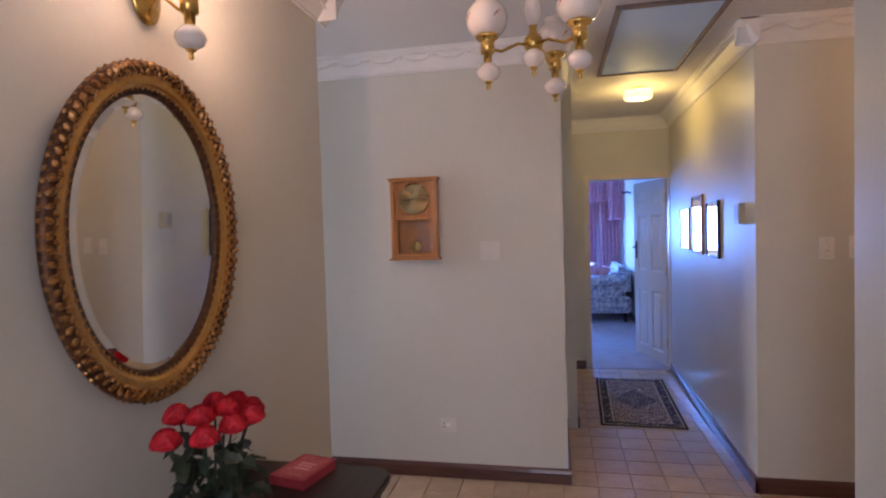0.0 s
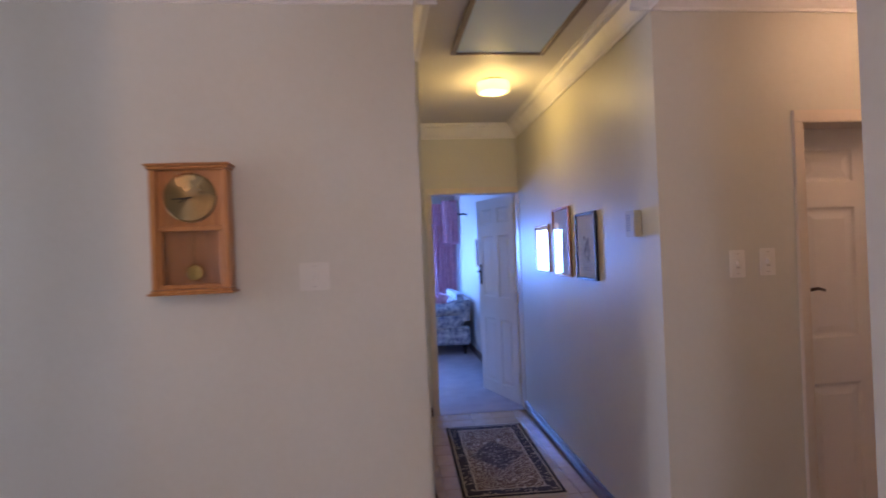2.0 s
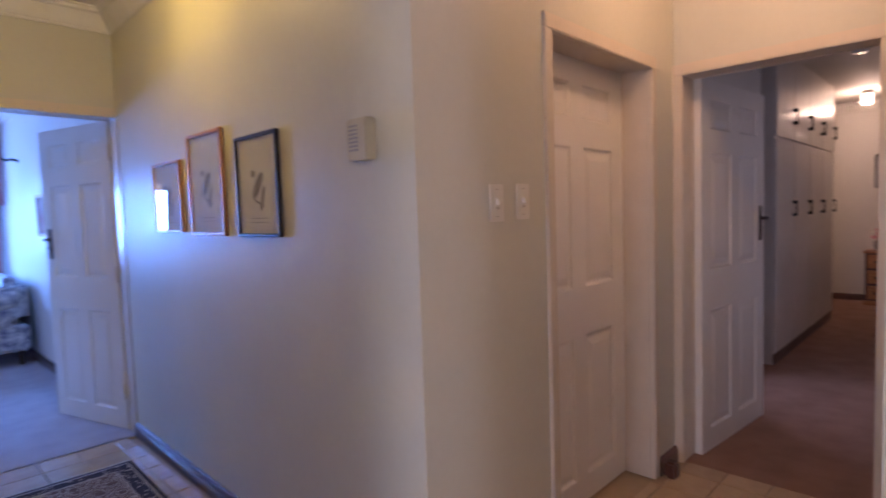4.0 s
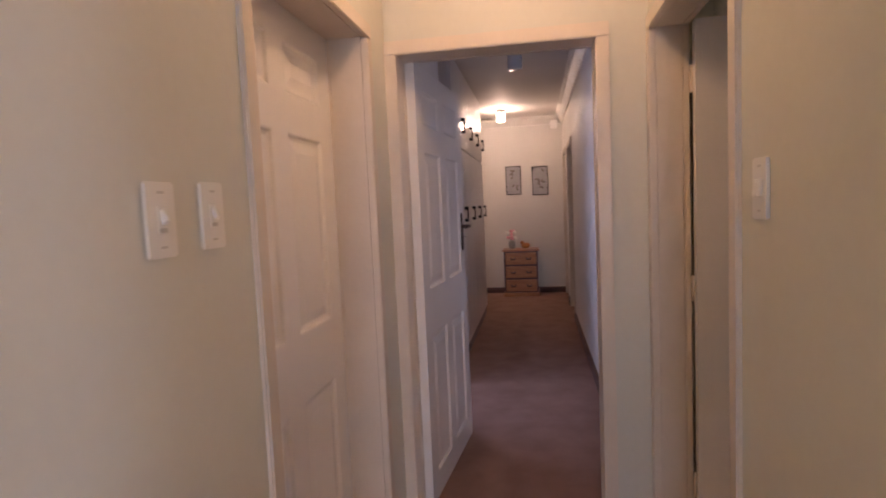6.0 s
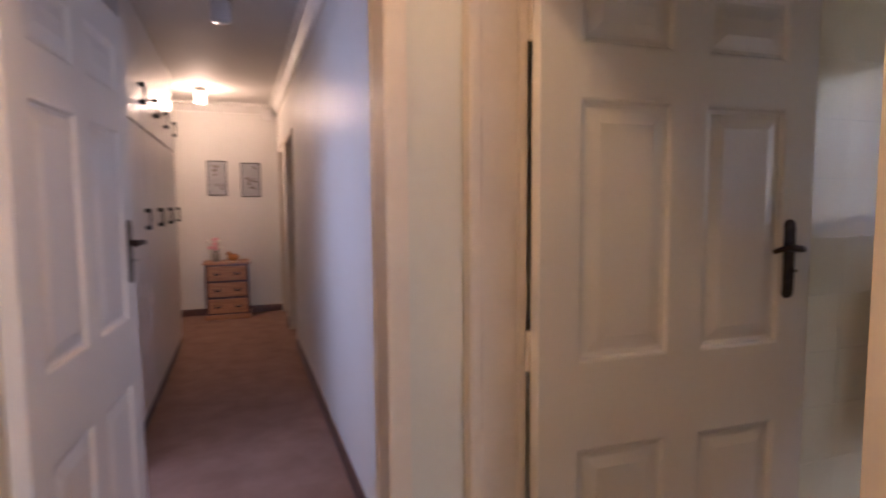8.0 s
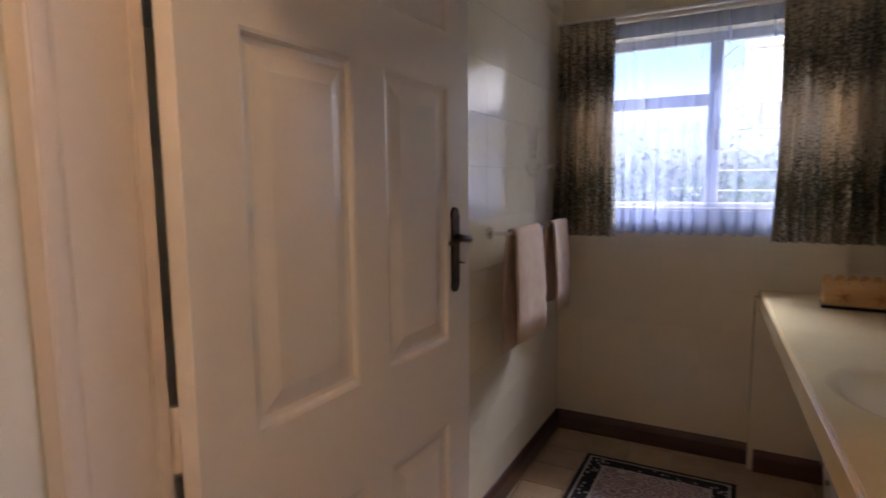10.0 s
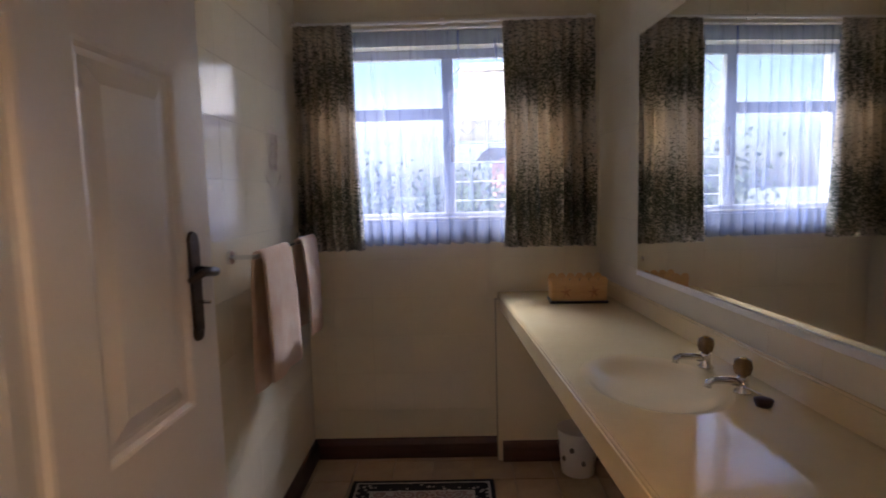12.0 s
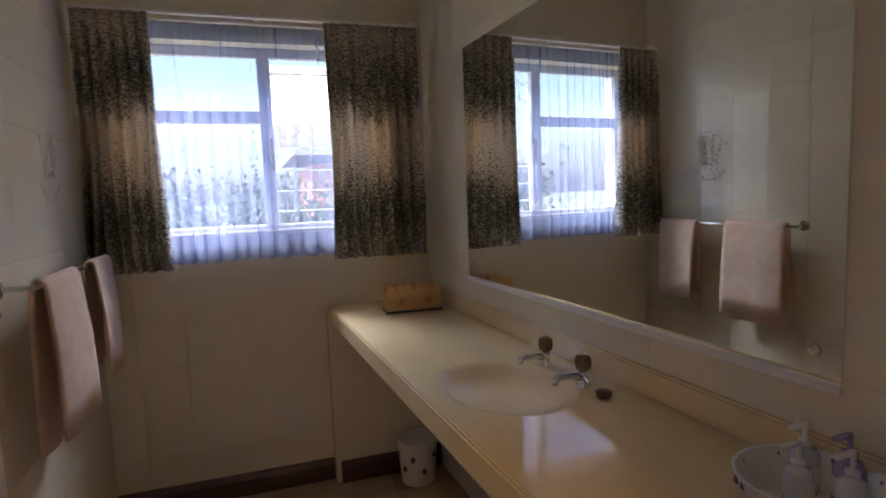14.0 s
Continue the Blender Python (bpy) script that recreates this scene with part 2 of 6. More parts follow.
def brushed_dial(name):
    mat = material(name, (0.42, 0.3, 0.15), 0.28, 1.0, second=(0.32, 0.22, 0.1), scale=3)
    b = mat.node_tree.nodes["Principled BSDF"]
    tg = mat.node_tree.nodes.new("ShaderNodeTangent")
    tg.direction_type, tg.axis = "RADIAL", "Z"
    b.inputs["Anisotropic"].default_value = 0.9
    mat.node_tree.links.new(tg.outputs[0], b.inputs["Tangent"])
    return mat


M = {
    "dial": brushed_dial("brushed_brass_dial"),
    "wall": material("wall_paint", (0.62, 0.605, 0.53), 0.42, second=(0.585, 0.56, 0.475), scale=1.3, bump=0.04, fine=35, spec=0.2),
    "white_wall": material("white_wall_paint", (0.74, 0.71, 0.66), 0.42, second=(0.7, 0.665, 0.61), scale=1.3, bump=0.04, fine=35, spec=0.25),
    "switch": material("aged_white_plastic", (0.76, 0.73, 0.67), 0.35, second=(0.72, 0.69, 0.63), scale=10),
    "cream_plastic": material("cream_plastic", (0.68, 0.66, 0.58), 0.35, second=(0.65, 0.62, 0.55), scale=10),
    "ceiling": material("ceiling_paint", (0.74, 0.71, 0.67), 0.7, second=(0.7, 0.67, 0.63), scale=2, bump=0.03, fine=60),
    "cornice": material("cornice_plaster", (0.82, 0.8, 0.76), 0.5, second=(0.76, 0.73, 0.68), scale=8, bump=0.05),
    "door": material("door_enamel", (0.8, 0.76, 0.72), 0.3, second=(0.76, 0.72, 0.67), scale=3, bump=0.03, fine=90, coat=0.2),
    "frame": material("frame_enamel", (0.68, 0.59, 0.49), 0.35, second=(0.63, 0.54, 0.44), scale=5, bump=0.04, fine=60, coat=0.15),
    "skirting": wood("skirting_stain", (0.11, 0.042, 0.03), (0.06, 0.022, 0.016), 0.3, axis=0, coat=0.4),
    "tile": material("floor_tile_glaze", (0.5, 0.36, 0.22), 0.3, second=(0.42, 0.28, 0.17), scale=9, bump=0.05, fine=70, vary=0.1),
    "grout": material("grout", (0.42, 0.31, 0.2), 0.9, scale=20, bump=0.3),
    "wall_tile": material("wall_tile_glaze", (0.8, 0.72, 0.54), 0.13, second=(0.78, 0.695, 0.515), scale=6, bump=0.02, fine=30, vary=0.012),
    "wall_grout": material("wall_grout", (0.79, 0.71, 0.53), 0.6, scale=20, bump=0.2),
    "carpet": material("corridor_carpet", (0.36, 0.215, 0.165), 0.97, second=(0.28, 0.16, 0.12), scale=5, bump=0.8, fine=260, spec=0.1),
    "carpet2": material("bedroom_carpet", (0.55, 0.52, 0.56), 0.97, second=(0.46, 0.43, 0.48), scale=5, bump=0.8, fine=260, spec=0.1),
    "brass": material("polished_brass", (0.75, 0.5, 0.16), 0.18, 1.0, second=(0.6, 0.38, 0.1), scale=15),
    "bronze": material("bronze_fitting", (0.09, 0.06, 0.045), 0.35, 1.0, second=(0.05, 0.035, 0.03), scale=30),
    "chrome": material("chrome", (0.75, 0.76, 0.78), 0.08, 1.0, scale=20),
    "gilt": material("gilt_plaster", (0.16, 0.065, 0.025), 0.42, 0.6, second=(0.05, 0.02, 0.01), scale=60, bump=0.2, fine=250),
    "gilt_bright": material("rubbed_gilt", (0.66, 0.38, 0.13), 0.24, 0.95, second=(0.52, 0.28, 0.09), scale=25),
    "gilt_carved": material("gilt_carving", (0.5, 0.26, 0.085), 0.3, 0.85, second=(0.2, 0.085, 0.03), scale=120),
    "motif": material("faded_glaze_print", (0.5, 0.37, 0.27), 0.3, second=(0.66, 0.56, 0.44), scale=40),
    "smoky": material("smoky_acrylic", (0.3, 0.19, 0.08), 0.12, second=(0.2, 0.12, 0.05), scale=30, coat=0.6),
    "ceramic": material("painted_ceramic", (0.82, 0.76, 0.7), 0.12, second=(0.8, 0.72, 0.66), scale=8, coat=0.5),
    "oak": wood("honey_wood", (0.54, 0.23, 0.065), (0.38, 0.145, 0.04), 0.35),
    "pine": wood("orange_pine", (0.5, 0.22, 0.09), (0.34, 0.13, 0.05), 0.4, axis=1),
    "dark_wood": wood("dark_wood", (0.026, 0.012, 0.009), (0.014, 0.007, 0.005), 0.42, axis=1, coat=0.1),
    "plastic": material("white_plastic", (0.88, 0.86, 0.82), 0.35, second=(0.85, 0.82, 0.78), scale=10),
    "beige_plastic": material("beige_plastic", (0.52, 0.46, 0.32), 0.45, second=(0.47, 0.41, 0.28), scale=10),
    "black": material("black_lacquer", (0.02, 0.02, 0.02), 0.35, scale=10),
    "mark": material("moulded_mark", (0.58, 0.54, 0.48), 0.5, scale=10),
    "grey_paper": material("grey_paper", (0.42, 0.41, 0.42), 0.8, second=(0.36, 0.35, 0.36), scale=9),
    "grey": material("grey_mark", (0.3, 0.28, 0.26), 0.6, scale=10),
    "paper": material("paper", (0.8, 0.77, 0.7), 0.8, second=(0.76, 0.73, 0.66), scale=6),
    "ink": material("ink_wash", (0.12, 0.1, 0.1), 0.8, second=(0.3, 0.25, 0.22), scale=40),
    "worktop": material("cultured_marble", (0.83, 0.67, 0.39), 0.085, second=(0.78, 0.61, 0.345), scale=4, fine=25),
    "basin": material("basin_marble", (0.82, 0.66, 0.41), 0.2, second=(0.79, 0.62, 0.37), scale=6),
    "towel": material("peach_towel", (0.9, 0.71, 0.57), 0.98, second=(0.84, 0.6, 0.45), scale=18, bump=0.9, fine=220, spec=0.05),
    "steel": material("white_steel", (0.75, 0.76, 0.78), 0.4, scale=10),
    "lace": sheer("daylight_tinted_lace"),
    "curtain": printed_curtain("woodland_print"),
    "pink": material("rose_fabric", (0.85, 0.42, 0.46), 0.85, second=(0.7, 0.3, 0.36), scale=14, bump=0.3),
    "floral": material("floral_upholstery", (0.75, 0.72, 0.68), 0.9, second=(0.12, 0.13, 0.2), scale=16, bump=0.3),
    "petal": material("red_petal", (0.78, 0.014, 0.03), 0.6, second=(0.5, 0.007, 0.016), scale=30, bump=0.2),
    "leaf": material("rose_leaf", (0.028, 0.05, 0.026), 0.5, second=(0.014, 0.028, 0.015), scale=30),
    "book": material("red_cloth", (0.42, 0.05, 0.07), 0.55, second=(0.34, 0.035, 0.05), scale=12),
    "book_print": material("pink_print", (0.52, 0.16, 0.16), 0.6, second=(0.42, 0.06, 0.08), scale=60),
    "card": wood("printed_card", (0.75, 0.45, 0.2), (0.62, 0.34, 0.13), 0.6, axis=0),
    "bottle": material("clear_bottle", (0.75, 0.76, 0.78), 0.15, second=(0.65, 0.66, 0.7), scale=12, coat=0.4),
    "lilac": material("lilac_bottle", (0.5, 0.4, 0.62), 0.2, second=(0.44, 0.34, 0.56), scale=12, coat=0.4),
    "plant": material("garden_leaf", (0.07, 0.11, 0.05), 0.7, second=(0.03, 0.06, 0.02), scale=3),
    "ground": material("garden_ground", (0.22, 0.2, 0.13), 0.95, second=(0.12, 0.15, 0.06), scale=0.6, bump=0.5, coords="Generated"),
    "plaster": material("house_plaster", (0.75, 0.7, 0.62), 0.85, scale=2, bump=0.2),
    "brick": material("red_face_brick", (0.42, 0.17, 0.11), 0.85, second=(0.34, 0.12, 0.08), scale=6, bump=0.3),
    "roof": material("roof_tile", (0.1, 0.11, 0.12), 0.8, scale=5, bump=0.4),
    # blue of the daylight reflected by the white board is in this colour
    "hatch": material("daylit_hatch_board", (0.6, 0.78, 1.0), 0.6, second=(0.56, 0.74, 0.97), scale=2, spec=0.3),
    "hatch_rim": material("hatch_rim", (0.2, 0.15, 0.14), 0.5, scale=8),
    "glass": glass("window_glass"),
    "picture_glass": glass("picture_glass"),
    "mirror": material("mirror_silver", (0.86, 0.88, 0.86), 0.012, 1.0, second=(0.86, 0.88, 0.86), scale=1),
    "lit_warm": glow("lit_yellow_glass", (1.0, 0.72, 0.2), 0.75),
    "lit_white": glow("lit_opal_glass", (1.0, 0.8, 0.62), 1.2),
    "opal": material("opal_glass", (0.7, 0.7, 0.72), 0.2, scale=5, coat=0.4),
    "rug": woven_rug("passage_rug", (0.2, 0.13, 0.1), (0.06, 0.05, 0.06), (0.5, 0.44, 0.36), (0.315, 0.68)),
    "bath_rug": woven_rug("bath_rug", (0.42, 0.28, 0.26), (0.03, 0.03, 0.035), (0.55, 0.5, 0.46), (0.34, 0.55)),
    "fringe": material("rug_fringe", (0.6, 0.52, 0.4), 0.95, scale=60, bump=0.5),
}


# ---- mesh helpers ----
def link_bm(name, bm, mat, parent=None, smooth=False):
    me = bpy.data.meshes.new(name)
    bm.to_mesh(me)
    bm.free()
    for m in mat if isinstance(mat, (list, tuple)) else [mat]:
        me.materials.append(M[m] if isinstance(m, str) else m)
    if smooth:
        me.polygons.foreach_set("use_smooth", [True] * len(me.polygons))
    ob = new(name, me)
    ob.parent = parent
    return ob


def part(name, bm, mat, parent, label="", smooth=False):
    return tagged(link_bm(name, bm, mat, parent, smooth), label)


def thing(name, label, category, at=(0, 0, 0), turn=0.0, group="", kind=""):
    ob = new(name)
    ob.matrix_world = pose(*at, 0, 0, turn)
    return tagged(ob, label, category, group, kind)


def add_box(bm, lo, hi, bevel=0.0, mat=0, seg=1):
    r = bmesh.ops.create_cube(bm, size=1.0)
    vs = r["verts"]
    for v in vs:
        v.co = Vector([lo[k] + (v.co[k] + 0.5) * (hi[k] - lo[k]) for k in range(3)])
    faces = list({f for v in vs for f in v.link_faces})
    for f in faces:
        f.material_index = mat
    if bevel:
        es = list({e for v in vs for e in v.link_edges})
        bmesh.ops.bevel(bm, geom=es, offset=bevel, segments=seg, affect="EDGES", material=mat)
    return bm


def box(lo, hi, bevel=0.0, seg=1):
    return add_box(bmesh.new(), lo, hi, bevel, 0, seg)


def add_lathe(bm, rz, at=(0, 0, 0), n=20, mat=0, flute=0.0, flutes=0):
    rows = []
    for r, z in rz:
        row = []
        for i in range(n):
            a = 2 * math.pi * i / n
            rr = r * (1 + flute * math.cos(flutes * a)) if flutes else r
            row.append(bm.verts.new((at[0] + rr * math.cos(a), at[1] + rr * math.sin(a), at[2] + z)))
        rows.append(row)
    for a, b in zip(rows, rows[1:]):
        for i in range(n):
            bm.faces.new((a[i], a[(i + 1) % n], b[(i + 1) % n], b[i])).material_index = mat
    bm.faces.new(list(reversed(rows[0]))).material_index = mat
    bm.faces.new(rows[-1]).material_index = mat
    return bm


def lathe(rz, at=(0, 0, 0), n=20, **k):
    return add_lathe(bmesh.new(), rz, at, n, **k)


def add_tube(bm, pts, r, n=8, mat=0):
    pts = [Vector(p) for p in pts]
    rows = []
    for i, p in enumerate(pts):
        d = (pts[min(i + 1, len(pts) - 1)] - pts[max(i - 1, 0)]).normalized()
        u = d.orthogonal().normalized() if abs(d.z) > 0.95 else d.cross(Vector((0, 0, 1))).normalized()
        w = d.cross(u)
        rr = r[i] if isinstance(r, (list, tuple)) else r
        rows.append([bm.verts.new(p + rr * (math.cos(2 * math.pi * k / n) * u + math.sin(2 * math.pi * k / n) * w)) for k in range(n)])
    for a, b in zip(rows, rows[1:]):
        for i in range(n):
            bm.faces.new((a[i], a[(i + 1) % n], b[(i + 1) % n], b[i])).material_index = mat
    bm.faces.new(list(reversed(rows[0]))).material_index = mat
    bm.faces.new(rows[-1]).material_index = mat
    bmesh.ops.recalc_face_normals(bm, faces=bm.faces[:])
    return bm


def tube(pts, r, n=8):
    return add_tube(bmesh.new(), pts, r, n)


def sweep(profile, a, b, inward):
    """A moulding: profile of (out, z) carried from a to b (x, y); inward: unit (x, y) away from the wall."""
    bm = bmesh.new()
    ends = []
    for p in (a, b):
        ends.append([bm.verts.new((p[0] + inward[0] * o, p[1] + inward[1] * o, z)) for o, z in profile])
    n = len(profile)
    for i in range(n):
        bm.faces.new((ends[0][i], ends[0][(i + 1) % n], ends[1][(i + 1) % n], ends[1][i]))
    bm.faces.new(ends[0])
    bm.faces.new(list(reversed(ends[1])))
    bmesh.ops.recalc_face_normals(bm, faces=bm.faces[:])
    return bm


def ellipsoid(c, r, sub=2):
    bm = bmesh.new()
    bmesh.ops.create_icosphere(bm, subdivisions=sub, radius=1.0, matrix=Matrix.Translation(c) @ Matrix.Diagonal((*r, 1)))
    return bm


# ---- plan ----
CEIL = 2.63
PX, SY, X3, BN = 0.54, 3.285, 2.375, 2.25   # passage wall, switch wall, corridor door wall, bathroom's outer wall
NX = 0.55                                   # free end of the bathroom wall
CY, CX = 3.25, -0.508                        # clock wall and its free end
MX, ME = -1.60, 2.3                        # mirror wall and its free end
BI, BW, BE, BS = 2.13, 0.96, 2.49, -0.42     # bathroom inside: north, west, east, south
PY = 6.0                                     # wall with the bedroom door
CN, CS, CEND = 3.40, 2.275, 8.65             # corridor walls
HEAD = 2.015
SKEW = 0.022                                 # the passage wall runs slightly out of square


LEAN = 0.053                                 # so does the basin wall of the bathroom


def bx_wall(y):
    return BW - LEAN * (y - 0.1)


def px(y):
    return PX + SKEW * (y - SY)



def wall(name, label, boxes, mat="wall"):
    bm = bmesh.new()
    for lo, hi in boxes:
        add_box(bm, lo, hi)
    return tagged(link_bm(name, bm, mat), label, "wall", kind="structure")


wall("wall_mirror", "smooth cream painted wall behind the oval mirror", [((MX - 0.22, -2.2, 0), (MX, ME, CEIL))])
wall("wall_clock", "cream painted plaster wall carrying the pendulum clock", [((-4.6, CY, 0), (CX, CY + 0.22, CEIL))])
wall("wall_passage_west", "cream painted wall of the short passage", [((CX - 0.22, CY + 0.22, 0), (CX, 4.2, CEIL)), ((-0.64, 4.2, 0), (-0.42, PY, CEIL))])
wall("wall_bedroom", "cream painted wall around the bedroom door", [((-4.6, PY, 0), (-0.215, PY + 0.14, CEIL)), ((0.605, PY, 0), (0.8, PY + 0.14, CEIL)), ((-0.215, PY, HEAD), (0.605, PY + 0.14, CEIL))])
wall("wall_passage_east", "glossy cream passage wall hung with small pictures", [((PX, SY + 0.2, 0), (PX + 0.2, PY, CEIL))])
for v in bpy.data.objects["wall_passage_east"].data.vertices:
    v.co.x += SKEW * (v.co.y - SY)
wall("wall_switches", "cream painted wall with two light switches and a door", [((PX, SY, 0), (1.225, SY + 0.2, CEIL)), ((2.105, SY, 0), (X3 + 0.14, SY + 0.2, CEIL)), ((1.225, SY, HEAD), (2.105, SY + 0.2, CEIL))])
wall("wall_closet", "plain closing wall behind the shut door", [((1.0, 4.2, 0), (2.5, 4.3, CEIL)), ((2.4, SY + 0.2, 0), (2.5, 4.2, CEIL))])
wall("wall_corridor_door", "cream painted wall around the corridor door", [((X3, BN - 0.0, 0), (X3 + 0.14, 2.435, CEIL)), ((X3, 3.25, 0), (X3 + 0.14, SY, CEIL)), ((X3, 2.435, HEAD), (X3 + 0.14, 3.25, CEIL))])
wall("wall_bathroom_north", "cream painted wall between lobby and bathroom", [((NX, BI, 0), (1.438, BN, CEIL)), ((2.325, BI, 0), (X3 + 0.14, BN, CEIL)), ((1.438, BI, HEAD), (2.325, BN, CEIL))])
wall("wall_bathroom_west", "wall between entrance hall and bathroom", [((NX, -2.2, 0), (BW - 0.002, BI, CEIL))])
for v in bpy.data.objects["wall_bathroom_west"].data.vertices:
    if v.co.x > NX + 0.01:
        v.co.x -= LEAN * (v.co.y - 0.1)
wall("wall_bathroom_east", "bathroom wall behind the towel rail", [((BE + 0.002, BS - 0.22, 0), (BE + 0.2, BI, CEIL))])
WX0, WX1, WZ0, WZ1 = 1.22, 2.36, 1.25, 2.12
wall("wall_bathroom_south", "bathroom window wall", [((BW - 0.002, BS - 0.22, 0), (WX0, BS - 0.002, CEIL)), ((WX1, BS - 0.22, 0), (BE + 0.002, BS - 0.002, CEIL)), ((WX0, BS - 0.22, 0), (WX1, BS - 0.002, WZ0)), ((WX0, BS - 0.22, WZ1), (WX1, BS - 0.002, CEIL))], "wall_grout")
wall("wall_corridor_south", "pale corridor wall with two bedroom doors", [((X3 + 0.14, CS - 0.14, 0), (6.65, CS, CEIL)), ((6.65, CS - 0.14, 2.05), (7.45, CS, CEIL)), ((7.45, CS - 0.14, 0), (7.85, CS, CEIL)), ((7.85, CS - 0.14, 2.05), (8.55, CS, CEIL)), ((8.55, CS - 0.14, 0), (CEND + 0.14, CS, CEIL))], "white_wall")
wall("wall_corridor_rooms", "closing wall of the rooms off the corridor", [((6.3, 0.9, 0), (8.8, 1.0, CEIL)), ((6.3, 1.0, 0), (6.4, CS - 0.14, CEIL)), ((8.7, 1.0, 0), (8.8, CS - 0.14, CEIL))])
wall("wall_corridor_end", "white end wall of the carpeted corridor", [((CEND, CS, 0), (CEND + 0.14, 5.0, CEIL))], "white_wall")
wall("wall_corridor_north", "corridor wall beside the built-in cupboards", [((X3 + 0.14, CN, 0), (3.55, CN + 0.14, CEIL)), ((4.25, CN, 0), (4.42, CN + 0.6, CEIL)), ((3.55, CN, 2.05), (4.25, CN + 0.14, CEIL)), ((3.45, CN + 0.14, 0), (3.55, 4.1, CEIL)), ((3.45, 4.1, 0), (4.42, 4.2, CEIL)), ((4.42, CN + 0.6, 0), (7.09, CN + 0.7, CEIL)), ((6.99, CN + 0.7, 0), (7.09, 5.0, CEIL)), ((6.99, 5.0, 0), (8.8, 5.1, CEIL))], "white_wall")
wall("wall_bedroom_east", "white bedroom wall with framed pictures", [((0.62, PY + 0.14, 0), (0.8, 10.5, CEIL))], "white_wall")
wall("wall_bedroom_north", "bedroom wall around the curtained window", [((-4.6, 10.5, 0), (-1.06, 10.7, CEIL)), ((-0.19, 10.5, 0), (0.8, 10.7, CEIL)), ((-1.06, 10.5, 0), (-0.19, 10.7, 0.95)), ((-1.06, 10.5, 1.9), (-0.19, 10.7, CEIL))], "white_wall")
# both openings are added for the fill lamps and stay out of view
wall("wall_outer_west", "plain outer wall of lounge and bedroom", [((-4.8, -2.2, 0), (-4.6, 1.0, CEIL)), ((-4.8, 3.1, 0), (-4.6, 7.7, CEIL)), ((-4.8, 9.3, 0), (-4.6, 10.7, CEIL)), ((-4.8, 7.7, 0), (-4.6, 9.3, 0.8)), ((-4.8, 7.7, 2.2), (-4.6, 9.3, CEIL)), ((-4.8, 1.0, 0), (-4.6, 3.1, 0.7)), ((-4.8, 1.0, 2.3), (-4.6, 3.1, CEIL))])
wall("wall_entrance", "plain wall around the entrance", [((-4.8, -2.4, 0), (-1.45, -2.2, CEIL)), ((0.25, -2.4, 0), (0.95, -2.2, CEIL)), ((-1.45, -2.4, 2.3), (0.25, -2.2, CEIL)), ((-1.45, -2.4, 0), (0.25, -2.2, 0.4))])

tagged(link_bm("ceiling", add_box(box((-4.8, -2.4, CEIL), (0.95, 10.7, CEIL + 0.12)), (0.9505, BS - 0.35, CEIL), (8.8, 10.7, CEIL + 0.12)), "ceiling"), "smooth off-white painted ceiling", "ceiling", kind="structure")
tagged(link_bm("floor", box((-4.8, -2.4, -0.15), (8.8, 10.7, -0.012)), "grout"), "brown grout bed under tan ceramic tiles", "floor", kind="structure")
tagged(link_bm("carpet_corridor", box((X3 + 0.02, 0.95, -0.012), (8.8, 5.0, 0.004), 0.003), "carpet"), "reddish brown wall-to-wall corridor carpet", "carpet", kind="structure")
tagged(link_bm("carpet_bedroom", box((-4.6, PY + 0.02, -0.012), (0.62, 10.5, 0.004), 0.003), "carpet2"), "pale pinkish grey bedroom carpet", "carpet", kind="structure")
tagged(link_bm("ground", box((-200, -200, -0.45), (200, 200, -0.3)), "ground"), "garden ground outside the house", "ground", kind="structure")

# skirtings
SK = [(0, 0), (0.018, 0), (0.018, 0.062), (0.012, 0.078), (0.006, 0.086), (0, 0.088)]


def skirting(a, b, inward, mat="skirting", high=1.0):
    ob = link_bm("baseboard", sweep([(o, z * high) for o, z in SK], a, b, inward), mat)
    tagged(ob, "dark red-brown varnished wooden skirting board", "skirting", kind="structure")


for a, b, w in (((-4.6, CY), (CX + 0.018, CY), (0, -1)), ((CX, CY), (CX, 4.2), (1, 0)), ((-0.42, 4.2), (-0.42, PY), (1, 0)), ((-0.42, PY), (-0.265, PY), (0, -1)),
                ((PX, SY - 0.018), (px(PY), PY), (-1, 0)), ((PX - 0.018, SY), (1.185, SY), (0, -1)), ((2.145, SY), (X3, SY), (0, -1)),
                ((NX, BN), (1.398, BN), (0, 1)), ((NX, -2.2), (NX, BN + 0.018), (-1, 0)), ((MX, -2.2), (MX, ME), (1, 0)),
                
                ((X3 + 0.14, CS), (6.605, CS), (0, 1)), ((7.495, CS), (7.805, CS), (0, 1)), ((CEND, CS), (CEND, 5.0), (-1, 0)), ((X3 + 0.14, CN), (3.5, CN), (0, -1)), ((4.3, CN), (4.42, CN), (0, -1)),
                ((0.62, PY + 0.14), (0.62, 10.5), (-1, 0))):
    skirting(a, b, w)
for a, b, w in (((BE, BS), (BE, BI), (-1, 0)), ((1.5, BS), (BE, BS), (0, 1)), ((BW, BS + 0.06), (1.5, BS + 0.06), (0, 1))):
    skirting(a, b, w, high=1.22)

# cornices with swag relief
CO = [(0, CEIL - 0.125), (0.012, CEIL - 0.125), (0.012, CEIL - 0.112), (0.02, CEIL - 0.105), (0.03, CEIL - 0.09), (0.062, CEIL - 0.035), (0.085, CEIL - 0.028),
      (0.088, CEIL - 0.012), (0.1, CEIL - 0.008), (0.1, CEIL), (0, CEIL)]


